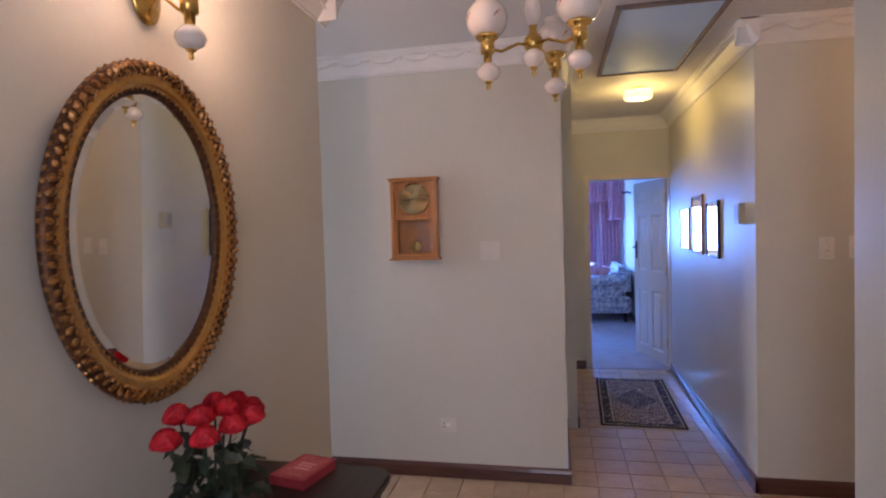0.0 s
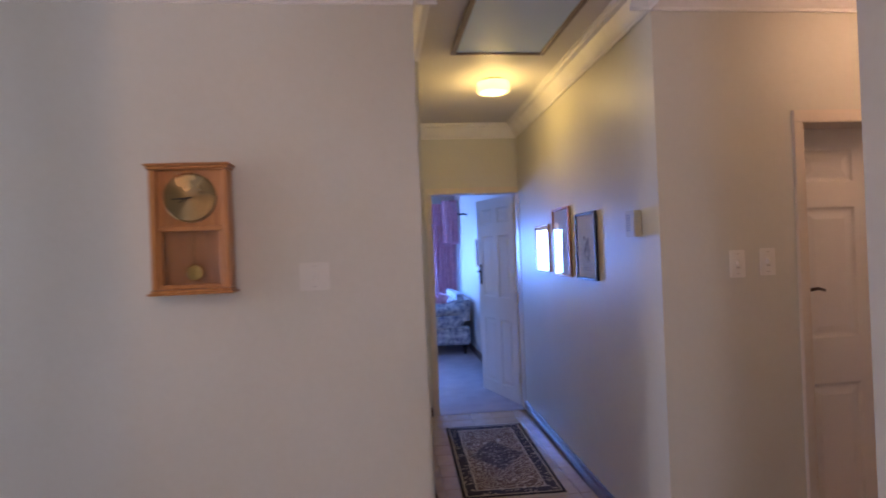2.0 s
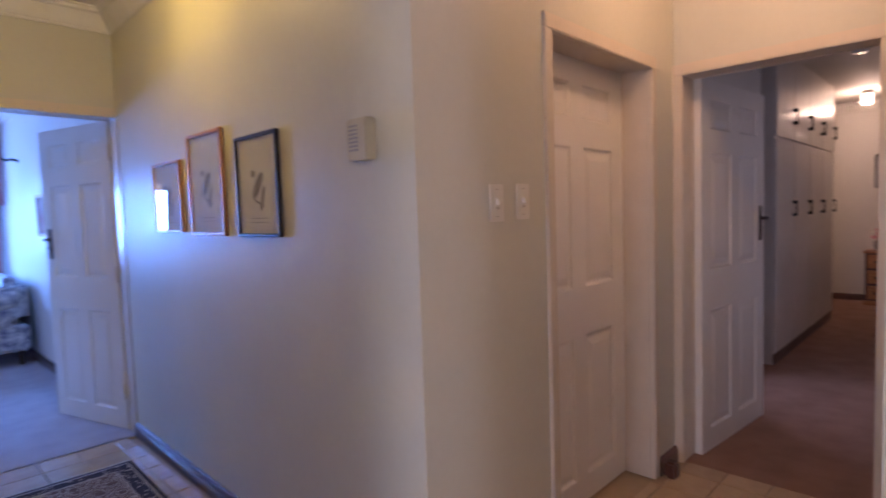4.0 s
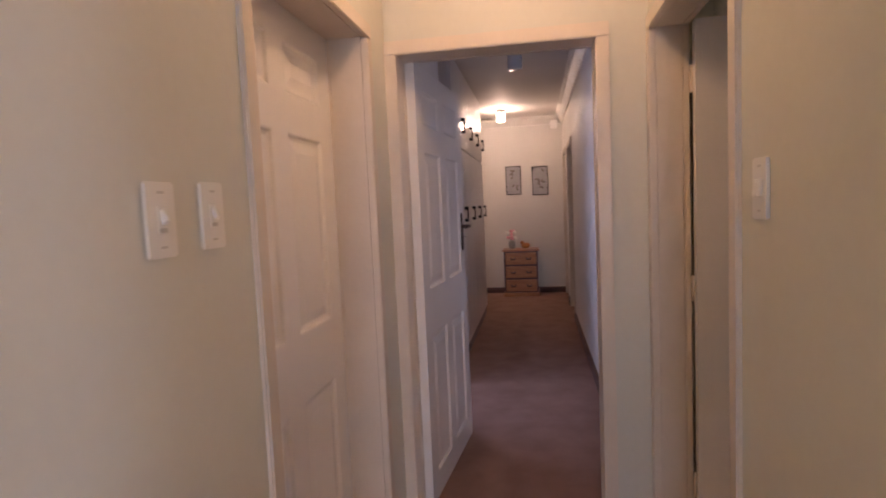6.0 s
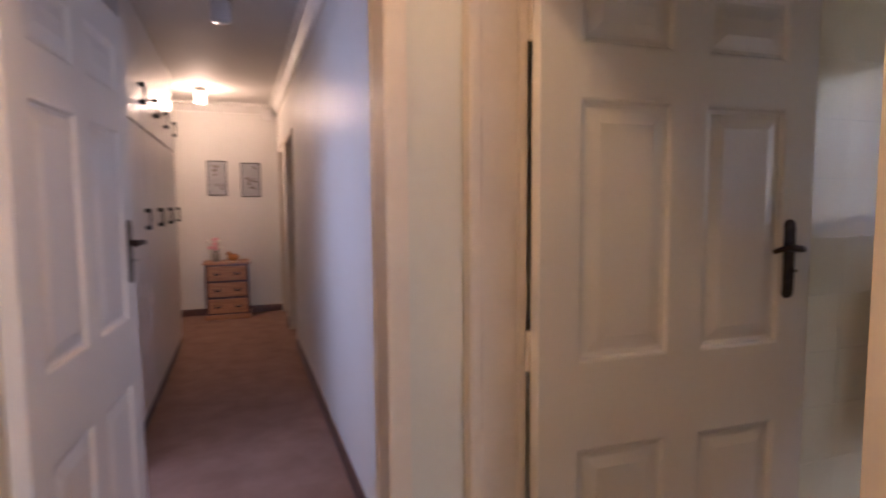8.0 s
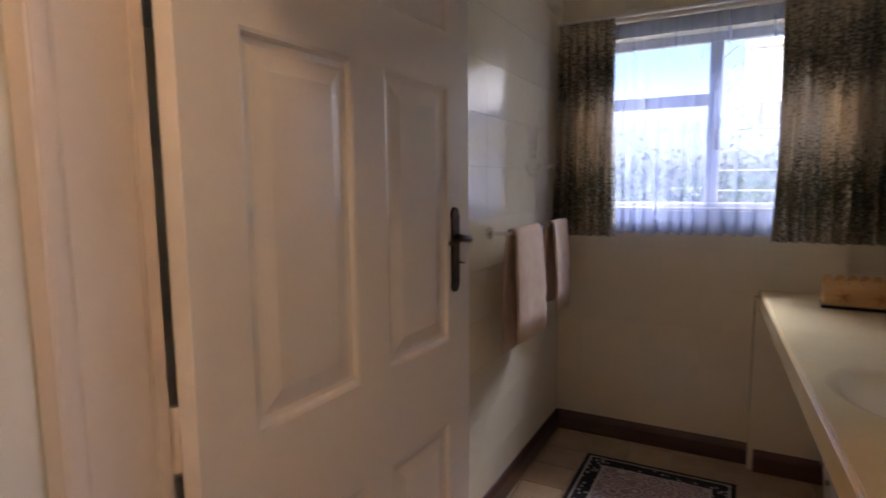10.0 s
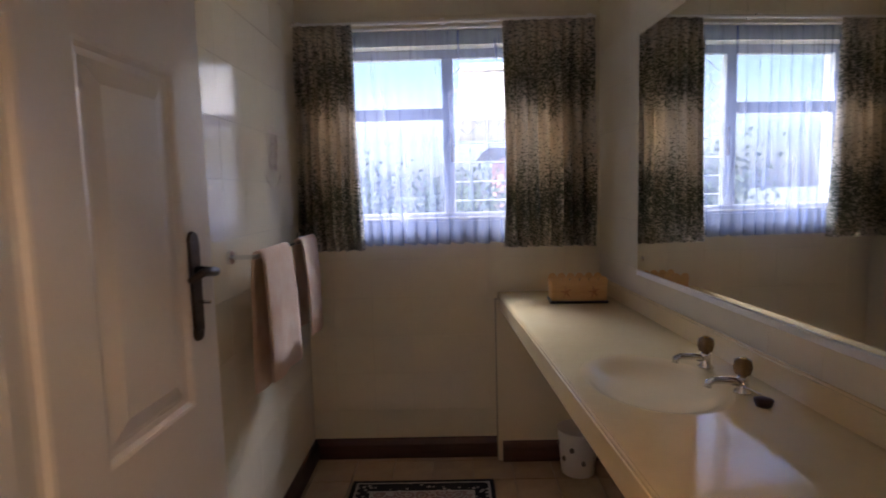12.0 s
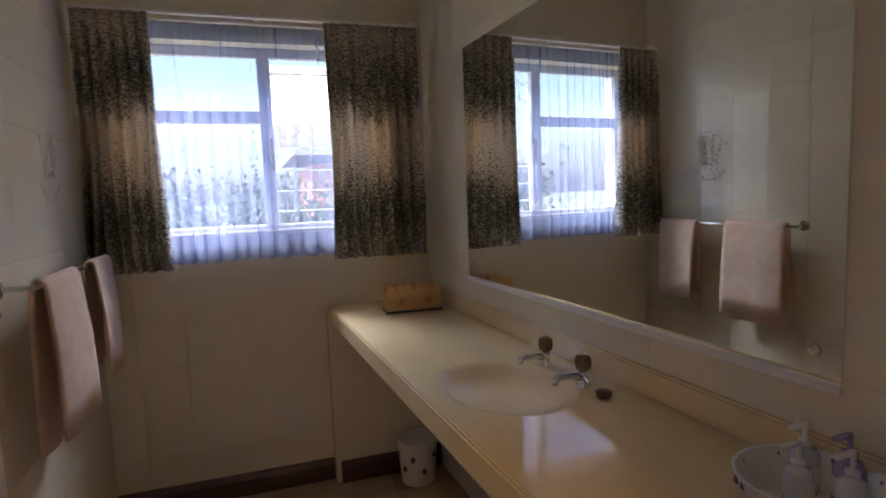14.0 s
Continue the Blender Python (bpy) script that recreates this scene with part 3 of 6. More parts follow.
def cornice(a, b, inward, relief=True):
    ob = link_bm("cornice", sweep(CO, a, b, inward), "cornice")
    tagged(ob, "white moulded plaster cornice with swags", "cornice", kind="structure")
    if not relief:
        return
    bm = bmesh.new()
    a, b, w = Vector((*a, 0)), Vector((*b, 0)), Vector((*inward, 0))
    d = (b - a).normalized()
    n = int((b - a).length / 0.2)
    for i in range(n):
        c = a + d * (b - a).length * (i + 0.5) / n
        pts = []
        for k in range(9):
            u = (k - 4) / 4
            drop = 0.026 * (1 - u * u)
            out = 0.03 + (0.075 - drop) * 0.5
            pts.append(c + d * 0.085 * u + w * (out - 0.004) + Vector((0, 0, CEIL - 0.032 - drop - 0.012)))
        add_tube(bm, pts, [0.003, 0.004, 0.0055, 0.0065, 0.007, 0.0065, 0.0055, 0.004, 0.003], 6)
        for s in (-1, 1):
            p = c + d * 0.098 * s + w * 0.055 + Vector((0, 0, CEIL - 0.045))
            bmesh.ops.create_icosphere(bm, subdivisions=1, radius=0.011, matrix=Matrix.Translation(p))
    part("swag_relief", bm, "cornice", ob, smooth=True)


for a, b, w, r in (((-4.6, CY), (CX + 0.1, CY), (0, -1), True), ((CX, CY - 0.1), (CX, PY), (1, 0), False), ((CX, PY), (px(PY), PY), (0, -1), False), ((PX, SY - 0.1), (px(PY), PY), (-1, 0), False),
                   ((PX - 0.1, SY), (X3, SY), (0, -1), True), ((X3, BN), (X3, SY), (-1, 0), False), ((NX - 0.1, BN), (X3, BN), (0, 1), False), ((NX, -2.2), (NX, BN + 0.1), (-1, 0), True),
                   ((MX, -2.2), (MX, ME + 0.1), (1, 0), True), ((MX - 0.22, ME), (MX + 0.1, ME), (0, 1), False),
                   ((X3 + 0.14, CS), (CEND, CS), (0, 1), False), ((CEND, CS), (CEND, 5.0), (-1, 0), False), ((X3 + 0.14, CN), (4.42, CN), (0, -1), False),
                   ((0.62, PY + 0.14), (0.62, 10.5), (-1, 0), False), ((-4.6, 10.5), (0.62, 10.5), (0, -1), False)):
    cornice(a, b, w, r)


# ---- doors ----
def panel_mesh(x0, x1, z0, z1, y, face):
    """A raised and fielded panel in its recess: rings of (inset, depth)."""
    bm = bmesh.new()
    rings = [(0, 0), (0.006, 0.002), (0.012, 0.009), (0.022, 0.011), (0.03, 0.010), (0.058, 0.003), (0.062, 0.003)]
    rows = []
    for ins, dep in rings:
        yy = y + face * -dep
        rows.append([bm.verts.new(p) for p in ((x0 + ins, yy, z0 + ins), (x1 - ins, yy, z0 + ins), (x1 - ins, yy, z1 - ins), (x0 + ins, yy, z1 - ins))])
    for a, b in zip(rows, rows[1:]):
        for i in range(4):
            bm.faces.new((a[i], a[(i + 1) % 4], b[(i + 1) % 4], b[i]))
    bm.faces.new(rows[-1])
    bmesh.ops.recalc_face_normals(bm, faces=bm.faces[:])
    if bm.faces[-1].normal.y * face < 0:
        bmesh.ops.reverse_faces(bm, faces=bm.faces[:])
    return bm


def door_leaf(parent, m, width, high=2.0, thick=0.04, handle="lever", backset=0.065):
    """A six-panel leaf, hinged at its local x = 0, faces at y = 0 and y = -thick, under the door's frame object."""
    st, mid = 0.105, 0.1
    pw = (width - 2 * st - mid) / 2
    xs = [0, st, st + pw, st + pw + mid, width - st, width]
    zs = [0, 0.115, 0.775, 0.99, 1.622, 1.74, 1.9, high]
    bm = bmesh.new()
    for f, y in ((1, 0.0), (-1, -thick)):
        for i in range(5):
            for k in range(7):
                if i in (1, 3) and k in (1, 3, 5):
                    continue
                q = [bm.verts.new(p) for p in ((xs[i], y, zs[k]), (xs[i + 1], y, zs[k]), (xs[i + 1], y, zs[k + 1]), (xs[i], y, zs[k + 1]))]
                bm.faces.new(q if f < 0 else list(reversed(q)))
    for p in (((0, 0), (0, high)), ((width, 0), (width, high))):
        q = [bm.verts.new(c) for c in ((p[0][0], 0, 0), (p[0][0], -thick, 0), (p[0][0], -thick, high), (p[0][0], 0, high))]
        bm.faces.new(q)
    for z in (0, high):
        bm.faces.new([bm.verts.new(c) for c in ((0, 0, z), (width, 0, z), (width, -thick, z), (0, -thick, z))])
    bmesh.ops.remove_doubles(bm, verts=bm.verts[:], dist=0.0001)
    leaf = part("door_leaf", bm, "door", parent)
    leaf.matrix_basis = m
    for f, y in ((1, 0.0), (-1, -thick)):
        for i in (1, 3):
            for k in (1, 3, 5):
                part("panel", panel_mesh(xs[i], xs[i + 1], zs[k], zs[k + 1], y, f), "door", leaf)
    hx = width - backset
    for f, y in ((1, 0.0), (-1, -thick)):
        if handle == "plate":
            bm = bmesh.new()
            add_box(bm, (hx - 0.02, min(y, y + f * 0.007), 1.13), (hx + 0.02, max(y, y + f * 0.007), 1.31), 0.003)
            for z in (1.13, 1.31):
                bmesh.ops.create_cone(bm, cap_ends=True, segments=14, radius1=0.019, radius2=0.017, depth=0.006, matrix=Matrix.Translation((hx, y + f * 0.003, z)) @ Matrix.Rotation(radians(90), 4, "X"))
            part("escutcheon", bm, "bronze", leaf, "worn bronze long plate")
            hz = 1.25
        else:
            hz = 1.23
        bm = tube([(hx, y, hz), (hx, y + f * 0.03, hz), (hx, y + f * 0.045, hz), (hx - 0.02, y + f * 0.052, hz + 0.002), (hx - 0.06, y + f * 0.05, hz + 0.006), (hx - 0.1, y + f * 0.046, hz - 0.004)],
                  [0.012, 0.009, 0.009, 0.0095, 0.008, 0.0065])
        part("lever_handle", bm, "bronze", leaf, "dark bronze lever", smooth=True)
        if handle == "plate":
            part("key", tube([(hx, y, 1.19), (hx, y + f * 0.03, 1.19)], [0.003, 0.004], 6), "chrome", leaf)
    for z in (0.25, 1.02, 1.8):
        part("hinge", lathe([(0.006, z - 0.05), (0.007, z - 0.048), (0.007, z + 0.048), (0.006, z + 0.05)], (-0.004, 0.004, 0), 8), "frame", leaf)
    return leaf


def door_frame(parent, x0, x1, depth, high=HEAD):
    """Pressed-steel frame round an opening from x0 to x1, wall faces at local y = 0 and y = depth."""
    def member(lo, hi, bevel=0.004):
        part("door_frame", box(lo, hi, bevel, 2), "frame", parent)
    for y0, y1 in ((-0.012, 0.014), (depth - 0.014, depth + 0.012)):
        member((x0 - 0.04, y0, 0), (x0 + 0.012, y1, high - 0.0125))
        member((x1 - 0.012, y0, 0), (x1 + 0.04, y1, high - 0.0125))
        member((x0 - 0.04, y0, high - 0.012), (x1 + 0.04, y1, high + 0.045))
    member((x0 - 0.003, 0.0145, 0), (x0 + 0.010, depth - 0.0145, high - 0.001), 0.002)
    member((x1 - 0.010, 0.0145, 0), (x1 + 0.003, depth - 0.0145, high - 0.001), 0.002)
    member((x0 + 0.0105, 0.0145, high - 0.010), (x1 - 0.0105, depth - 0.0145, high + 0.003), 0.002)


# shut door in the switch wall, leaf set back in its frame
d = thing("door_1", "closed cream six-panel door with a bronze lever", "door", (1.225, SY, 0), 0, kind="structure")
door_frame(d, 0, 0.88, 0.2)
door_leaf(d, Matrix.Translation((0.869, 0.145, 0.006)) @ Matrix.Rotation(math.pi, 4, "Z"), 0.858)
# corridor door, swung into the corridor
d = thing("door_2", "white six-panel door standing open into the corridor", "door", (X3, 3.25, 0), -90, kind="structure")
door_frame(d, 0, 0.815, 0.14)
door_leaf(d, Matrix.Translation((0.016, 0.135, 0.008)) @ Matrix.Rotation(radians(84.5), 4, "Z"), 0.85, handle="plate")
# bathroom door, swung into the bathroom
d = thing("door_3", "cream six-panel bathroom door standing wide open", "door", (2.325, BN, 0), 180, kind="structure")
door_frame(d, 0, 0.887, 0.12)
door_leaf(d, Matrix.Translation((0.018, 0.14, 0.008)) @ Matrix.Rotation(radians(88), 4, "Z"), 0.835, handle="plate", backset=0.08)
# bedroom door
d = thing("door_4", "greyish white six-panel bedroom door standing ajar", "door", (0.605, PY, 0), 180, kind="structure")
d.matrix_world = pose(-0.215, PY, 0, 0, 0, 0)
door_frame(d, 0, 0.82, 0.14)
door_leaf(d, Matrix.Translation((0.80, 0.145, 0.008)) @ Matrix.Rotation(radians(106), 4, "Z") , 0.80, handle="plate")
# doors off the corridor
for n, (xa, w) in enumerate(((6.65, 0.80), (7.85, 0.70))):
    d = thing("door_%d" % (5 + n), "dim doorway off the corridor with a painted frame", "door", (xa, CS, 0), 0, kind="structure")
    d.matrix_world = pose(xa + w, CS, 0, 0, 0, 180)
    door_frame(d, 0, w, 0.14, 2.05)
    door_leaf(d, Matrix.Translation((0.016, 0.135, 0.008)) @ Matrix.Rotation(radians(80), 4, "Z"), w - 0.03, handle="plate")


# ---- entrance hall ----
def wall_clock():
    t = thing("pendulum_clock", "honey-coloured wooden pendulum wall clock with brass dial", "clock", (-1.395, CY, 1.362))
    t.scale = (0.98, 1, 0.96)
    part("case_back", box((-0.13, -0.012, 0.02), (0.13, -0.001, 0.5), 0.002), "oak", t)
    for s in (-1, 1):
        part("side", box((s * 0.135 - 0.012, -0.078, 0.022), (s * 0.135 + 0.012, -0.001, 0.496), 0.003), "oak", t)
    part("crown", add_box(box((-0.152, -0.088, 0.497), (0.152, -0.001, 0.511), 0.004), (-0.16, -0.095, 0.511), (0.16, -0.001, 0.52), 0.003), "oak", t)
    part("plinth", add_box(box((-0.15, -0.088, 0.01), (0.15, -0.001, 0.021), 0.003), (-0.16, -0.095, 0.0), (0.16, -0.001, 0.01), 0.003), "oak", t)
    part("crossbar", box((-0.122, -0.07, 0.252), (0.122, -0.045, 0.272), 0.003), "oak", t)
    part("face_board", box((-0.122, -0.055, 0.273), (0.122, -0.045, 0.496)), "oak", t)
    part("door_stile", box((-0.122, -0.072, 0.022), (-0.108, -0.05, 0.252), 0.002), "oak", t)
    part("door_stile", box((0.108, -0.072, 0.022), (0.122, -0.05, 0.252), 0.002), "oak", t)
    part("sill", box((-0.107, -0.072, 0.022), (0.107, -0.05, 0.04), 0.002), "oak", t)
    dial = part("dial", lathe([(0.1, 0), (0.1, 0.006), (0.094, 0.009), (0.092, 0.006), (0.0, 0.006)], n=40), "dial", t, "brushed brass dial")
    dial.matrix_basis = pose(0, -0.055, 0.385, 90, 0, 0)
    for ang, ln in ((115, 0.045), (95, 0.068)):
        hd = part("clock_arm", box((-0.002, -0.01, 0.01), (0.002, ln, 0.012)), "black", dial)
        hd.matrix_basis = pose(0, 0, 0, 0, 0, ang)
    rod = part("pendulum", add_tube(bmesh.new(), [(0, -0.035, 0.25), (0, -0.035, 0.1)], 0.002, 6), "brass", t)
    bob = part("bob", lathe([(0.0, -0.004), (0.03, -0.002), (0.034, 0), (0.03, 0.004), (0.0, 0.006)], n=24), "brass", rod)
    bob.matrix_basis = pose(0, -0.036, 0.085, 90, 0, 0)
    part("pane", box((-0.107, -0.063, 0.041), (0.107, -0.06, 0.251)), "picture_glass", t)


wall_clock()


def oval_mirror():
    cy, cz, a, b = 1.155, 1.56, 0.318, 0.422
    t = thing("oval_mirror", "tall oval wall mirror in an ornate gilt plaster frame", "mirror", (MX + 0.016, cy, cz))
    t.matrix_world = pose(MX + 0.016, cy, cz, 0, 1.3, -2.2)
    prof = [(-0.002, 0.002), (0.012, 0.02), (0.01, 0.034), (-0.006, 0.042), (-0.02, 0.034), (-0.028, 0.03), (-0.037, 0.034), (-0.046, 0.027), (-0.054, 0.022), (-0.064, 0.02), (-0.07, 0.013), (-0.072, 0.003)]
    bm = bmesh.new()
    n, rows = 96, []
    for i in range(n):
        th = 2 * math.pi * i / n
        c, s = math.cos(th), math.sin(th)
        nx, nz = c / a, s / b
        ln = math.hypot(nx, nz)
        rows.append([bm.verts.new((h, a * c + o * nx / ln, b * s + o * nz / ln)) for o, h in prof])
    for i in range(n):
        p, q = rows[i], rows[(i + 1) % n]
        for k in range(len(prof) - 1):
            bm.faces.new((p[k], p[k + 1], q[k + 1], q[k])).material_index = 1 if 4 <= k <= 7 else 0
    bmesh.ops.recalc_face_normals(bm, faces=bm.faces[:])
    part("frame", bm, ["gilt", "gilt_bright"], t, "rubbed gilt frame", smooth=True)
    rng = random.Random(4)
    for off, h, count, size in ((-0.002, 0.038, 88, 0.0125), (-0.016, 0.036, 88, 0.0105), (0.008, 0.026, 96, 0.0085), (-0.056, 0.023, 90, 0.0045)):
        bm = bmesh.new()
        for i in range(count):
            th = 2 * math.pi * (i + (0.5 if off < -0.01 else 0)) / count
            c, s = math.cos(th), math.sin(th)
            ln = math.hypot(c / a, s / b)
            y, z = a * c + off * c / a / ln, b * s + off * s / b / ln
            k = 1.0 * size * rng.uniform(0.8, 1.15)
            m = Matrix.Translation((h, y, z)) @ Matrix.Rotation(math.atan2(s, c) + rng.choice((-0.6, 0.6)), 4, "X") @ Matrix.Diagonal((0.8 * k, k * 1.1, 0.75 * k, 1))
            bmesh.ops.create_icosphere(bm, subdivisions=1, radius=1.0, matrix=m)
        tagged(part("leaf_carving", bm, "gilt_carved", t, "carved gilt leaves and beads"), kind="stuff")
    bm = bmesh.new()
    ring = [bm.verts.new((0.012, (a - 0.068) * math.cos(2 * math.pi * i / 72), (b - 0.068) * math.sin(2 * math.pi * i / 72))) for i in range(72)]
    inner = [bm.verts.new((0.0165, (a - 0.086) * math.cos(2 * math.pi * i / 72), (b - 0.086) * math.sin(2 * math.pi * i / 72))) for i in range(72)]
    for i in range(72):
        bm.faces.new((ring[i], ring[(i + 1) % 72], inner[(i + 1) % 72], inner[i]))
    bm.faces.new(inner)
    part("mirror_glass", bm, "mirror", t, "bevelled mirror glass")


oval_mirror()

GLOBE = [(0.022, -0.055), (0.05, -0.05), (0.066, -0.03), (0.073, 0.0), (0.068, 0.028), (0.05, 0.052), (0.04, 0.06), (0.042, 0.075), (0.04, 0.078), (0.036, 0.06)]
CUP = [(0.0, -0.09), (0.014, -0.088), (0.015, -0.062), (0.024, -0.058), (0.024, -0.022), (0.022, -0.018), (0.038, -0.008), (0.042, 0.001), (0.035, 0.006), (0.0, 0.006)]
BALL = [(0.008, 0.035), (0.024, 0.029), (0.039, 0.013), (0.042, 0.0), (0.034, -0.018), (0.014, -0.03), (0.0, -0.031)]
FINIAL = [(0.0, 0.0), (0.014, -0.001), (0.014, -0.008), (0.006, -0.012), (0.007, -0.02), (0.008, -0.026), (0.0, -0.034)]


def lamp_arm(parent, at, mat, glow_mat, root):
    x, y, z = at
    part("arm", tube([root, tuple(Vector(root).lerp(Vector((x, y, z - 0.03)), 0.35) + Vector((0, 0, 0.004))), tuple(Vector(root).lerp(Vector((x, y, z - 0.03)), 0.7) + Vector((0, 0, -0.022))), (x, y, z - 0.04)], 0.0055), "brass", parent, "curved brass arm", smooth=True)
    cup = part("cup", lathe(CUP, at, 18), "brass", parent, smooth=True)
    part("drop", lathe(list(reversed(BALL)), (x, y, z - 0.125), 18), "ceramic", cup, "white ceramic drop with a painted rose", smooth=True)
    part("finial", lathe(list(reversed(FINIAL)), (x, y, z - 0.152), 12), "brass", cup, smooth=True)
    g = part("globe", lathe(GLOBE, (x, y, z + 0.058), 24), glow_mat, parent, "white glass globe shade", smooth=True)
    g.visible_shadow = glow_mat == "ceramic"
    for k in range(4):
        a = radians(35 + 90 * k)
        for da, dz, s, m in ((0, 0.0, 0.007, "book_print"), (0.13, 0.008, 0.005, "oak"), (-0.12, -0.008, 0.005, "oak")):
            part("painted_rose", ellipsoid((x + 0.0718 * math.cos(a + da), y + 0.0718 * math.sin(a + da), z + 0.06 + dz), (s * 0.6, s * 0.6, s), 1), m, g)


def chandelier():
    c = Vector((-0.615, 1.94, 0))
    t = thing("chandelier", "three-arm brass chandelier with white ceramic globes, unlit", "chandelier", (c.x, c.y, 0.063))
    hub = [(0.0, 2.1), (0.016, 2.105), (0.03, 2.12), (0.036, 2.14), (0.03, 2.16), (0.018, 2.17), (0.012, 2.19), (0.016, 2.2), (0.0, 2.205)]
    part("hub", lathe(hub, n=20), "brass", t, smooth=True)
    part("drop", lathe([(r, 2.085 + z) for r, z in reversed(BALL)], n=18), "ceramic", t, smooth=True)
    part("finial", lathe([(r, 2.056 + z) for r, z in reversed(FINIAL)], n=12), "brass", t, smooth=True)
    part("stem_vase", lathe([(0.01, 2.2), (0.022, 2.21), (0.034, 2.25), (0.03, 2.28), (0.014, 2.33), (0.012, 2.36), (0.02, 2.372), (0.0, 2.374)], n=18), "ceramic", t, "white ceramic vase-shaped stem", smooth=True)
    part("stem_cap", lathe([(0.0, 2.368), (0.021, 2.37), (0.018, 2.385), (0.008, 2.4), (0.007, CEIL - 0.12), (0.05, CEIL - 0.1), (0.055, CEIL - 0.0935), (0.0, CEIL - 0.0935)], n=16), "brass", t, smooth=True)
    for x, y in ((-0.155, -0.085), (0.155, -0.14), (0.075, 0.19)):
        lamp_arm(t, (x, y, 2.15), "ceramic", "ceramic", (0.0, 0.0, 2.135))
    return t


chandelier()


def sconce():
    t = thing("wall_sconce", "brass wall lamp with a lit white globe", "wall lamp", (MX, 1.2, 0.03))
    pl = part("backplate", lathe([(0.062, 0.0), (0.062, 0.008), (0.045, 0.016), (0.02, 0.02), (0.016, 0.03), (0.0, 0.032)], n=28), "brass", t, smooth=True)
    pl.matrix_basis = pose(0, 0, 2.155, 0, 90, 0) @ Matrix.Diagonal((1.2, 0.85, 1, 1))
    lamp_arm(t, (0.092, 0.055, 2.18), "ceramic", "lit_white", (0.02, 0.0, 2.15))


sconce()


def rosette():
    cx, cy, r = -0.635, 2.03, 0.47
    bm = lathe([(r, CEIL - 0.001), (r + 0.006, CEIL - 0.014), (r - 0.015, CEIL - 0.028), (r - 0.04, CEIL - 0.016), (0.24, CEIL - 0.02), (0.1, CEIL - 0.014), (0.09, CEIL - 0.028), (0.03, CEIL - 0.03)], (cx, cy, 0), 144, flute=0.03, flutes=18)
    for k in range(18):
        a = 2 * math.pi * (k + 0.5) / 18
        c, s = math.cos(a), math.sin(a)
        add_tube(bm, [(cx + q * c, cy + q * s, CEIL - 0.018) for q in (0.11, 0.2, 0.3, r * 0.96)], [0.004, 0.006, 0.007, 0.008], 6)
    tagged(link_bm("ceiling_rose", bm, "cornice", smooth=True), "round scalloped white plaster ceiling rose", "ceiling rose")


rosette()


def hatch():
    x0, x1, y0, y1 = -0.235, 0.315, 2.82, 4.135
    t = thing("ceiling_hatch", "white boarded ceiling hatch with a dark rim", "hatch", (0, 0, 0))
    part("board", box((x0 + 0.03, y0 + 0.03, CEIL - 0.014), (x1 - 0.03, y1 - 0.03, CEIL - 0.002), 0.003), "hatch", t, "pale glossy board with bluish reflected daylight in its colour")
    for lo, hi in (((x0, y0, CEIL - 0.02), (x0 + 0.028, y1, CEIL - 0.001)), ((x1 - 0.028, y0, CEIL - 0.02), (x1, y1, CEIL - 0.001)),
                   ((x0 + 0.029, y0, CEIL - 0.02), (x1 - 0.029, y0 + 0.028, CEIL - 0.001)), ((x0 + 0.029, y1 - 0.028, CEIL - 0.02), (x1 - 0.029, y1, CEIL - 0.001))):
        part("rim", box(lo, hi, 0.003), "hatch_rim", t)


hatch()


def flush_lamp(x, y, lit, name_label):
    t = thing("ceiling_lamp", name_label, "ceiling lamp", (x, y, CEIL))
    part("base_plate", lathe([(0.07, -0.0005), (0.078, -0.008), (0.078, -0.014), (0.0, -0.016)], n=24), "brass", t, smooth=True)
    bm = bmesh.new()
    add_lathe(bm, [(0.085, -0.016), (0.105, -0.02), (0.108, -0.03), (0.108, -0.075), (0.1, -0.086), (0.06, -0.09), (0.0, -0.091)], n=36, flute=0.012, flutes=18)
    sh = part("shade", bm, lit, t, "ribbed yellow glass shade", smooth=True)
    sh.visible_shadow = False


flush_lamp(0.12, 4.66, "lit_warm", "lit flush ceiling lamp with a ribbed yellow glass shade")
# assumed fitting for the unseen lobby bulb
flush_lamp(1.72, 2.76, "lit_warm", "assumed lit flush ceiling lamp above the small lobby, out of view")


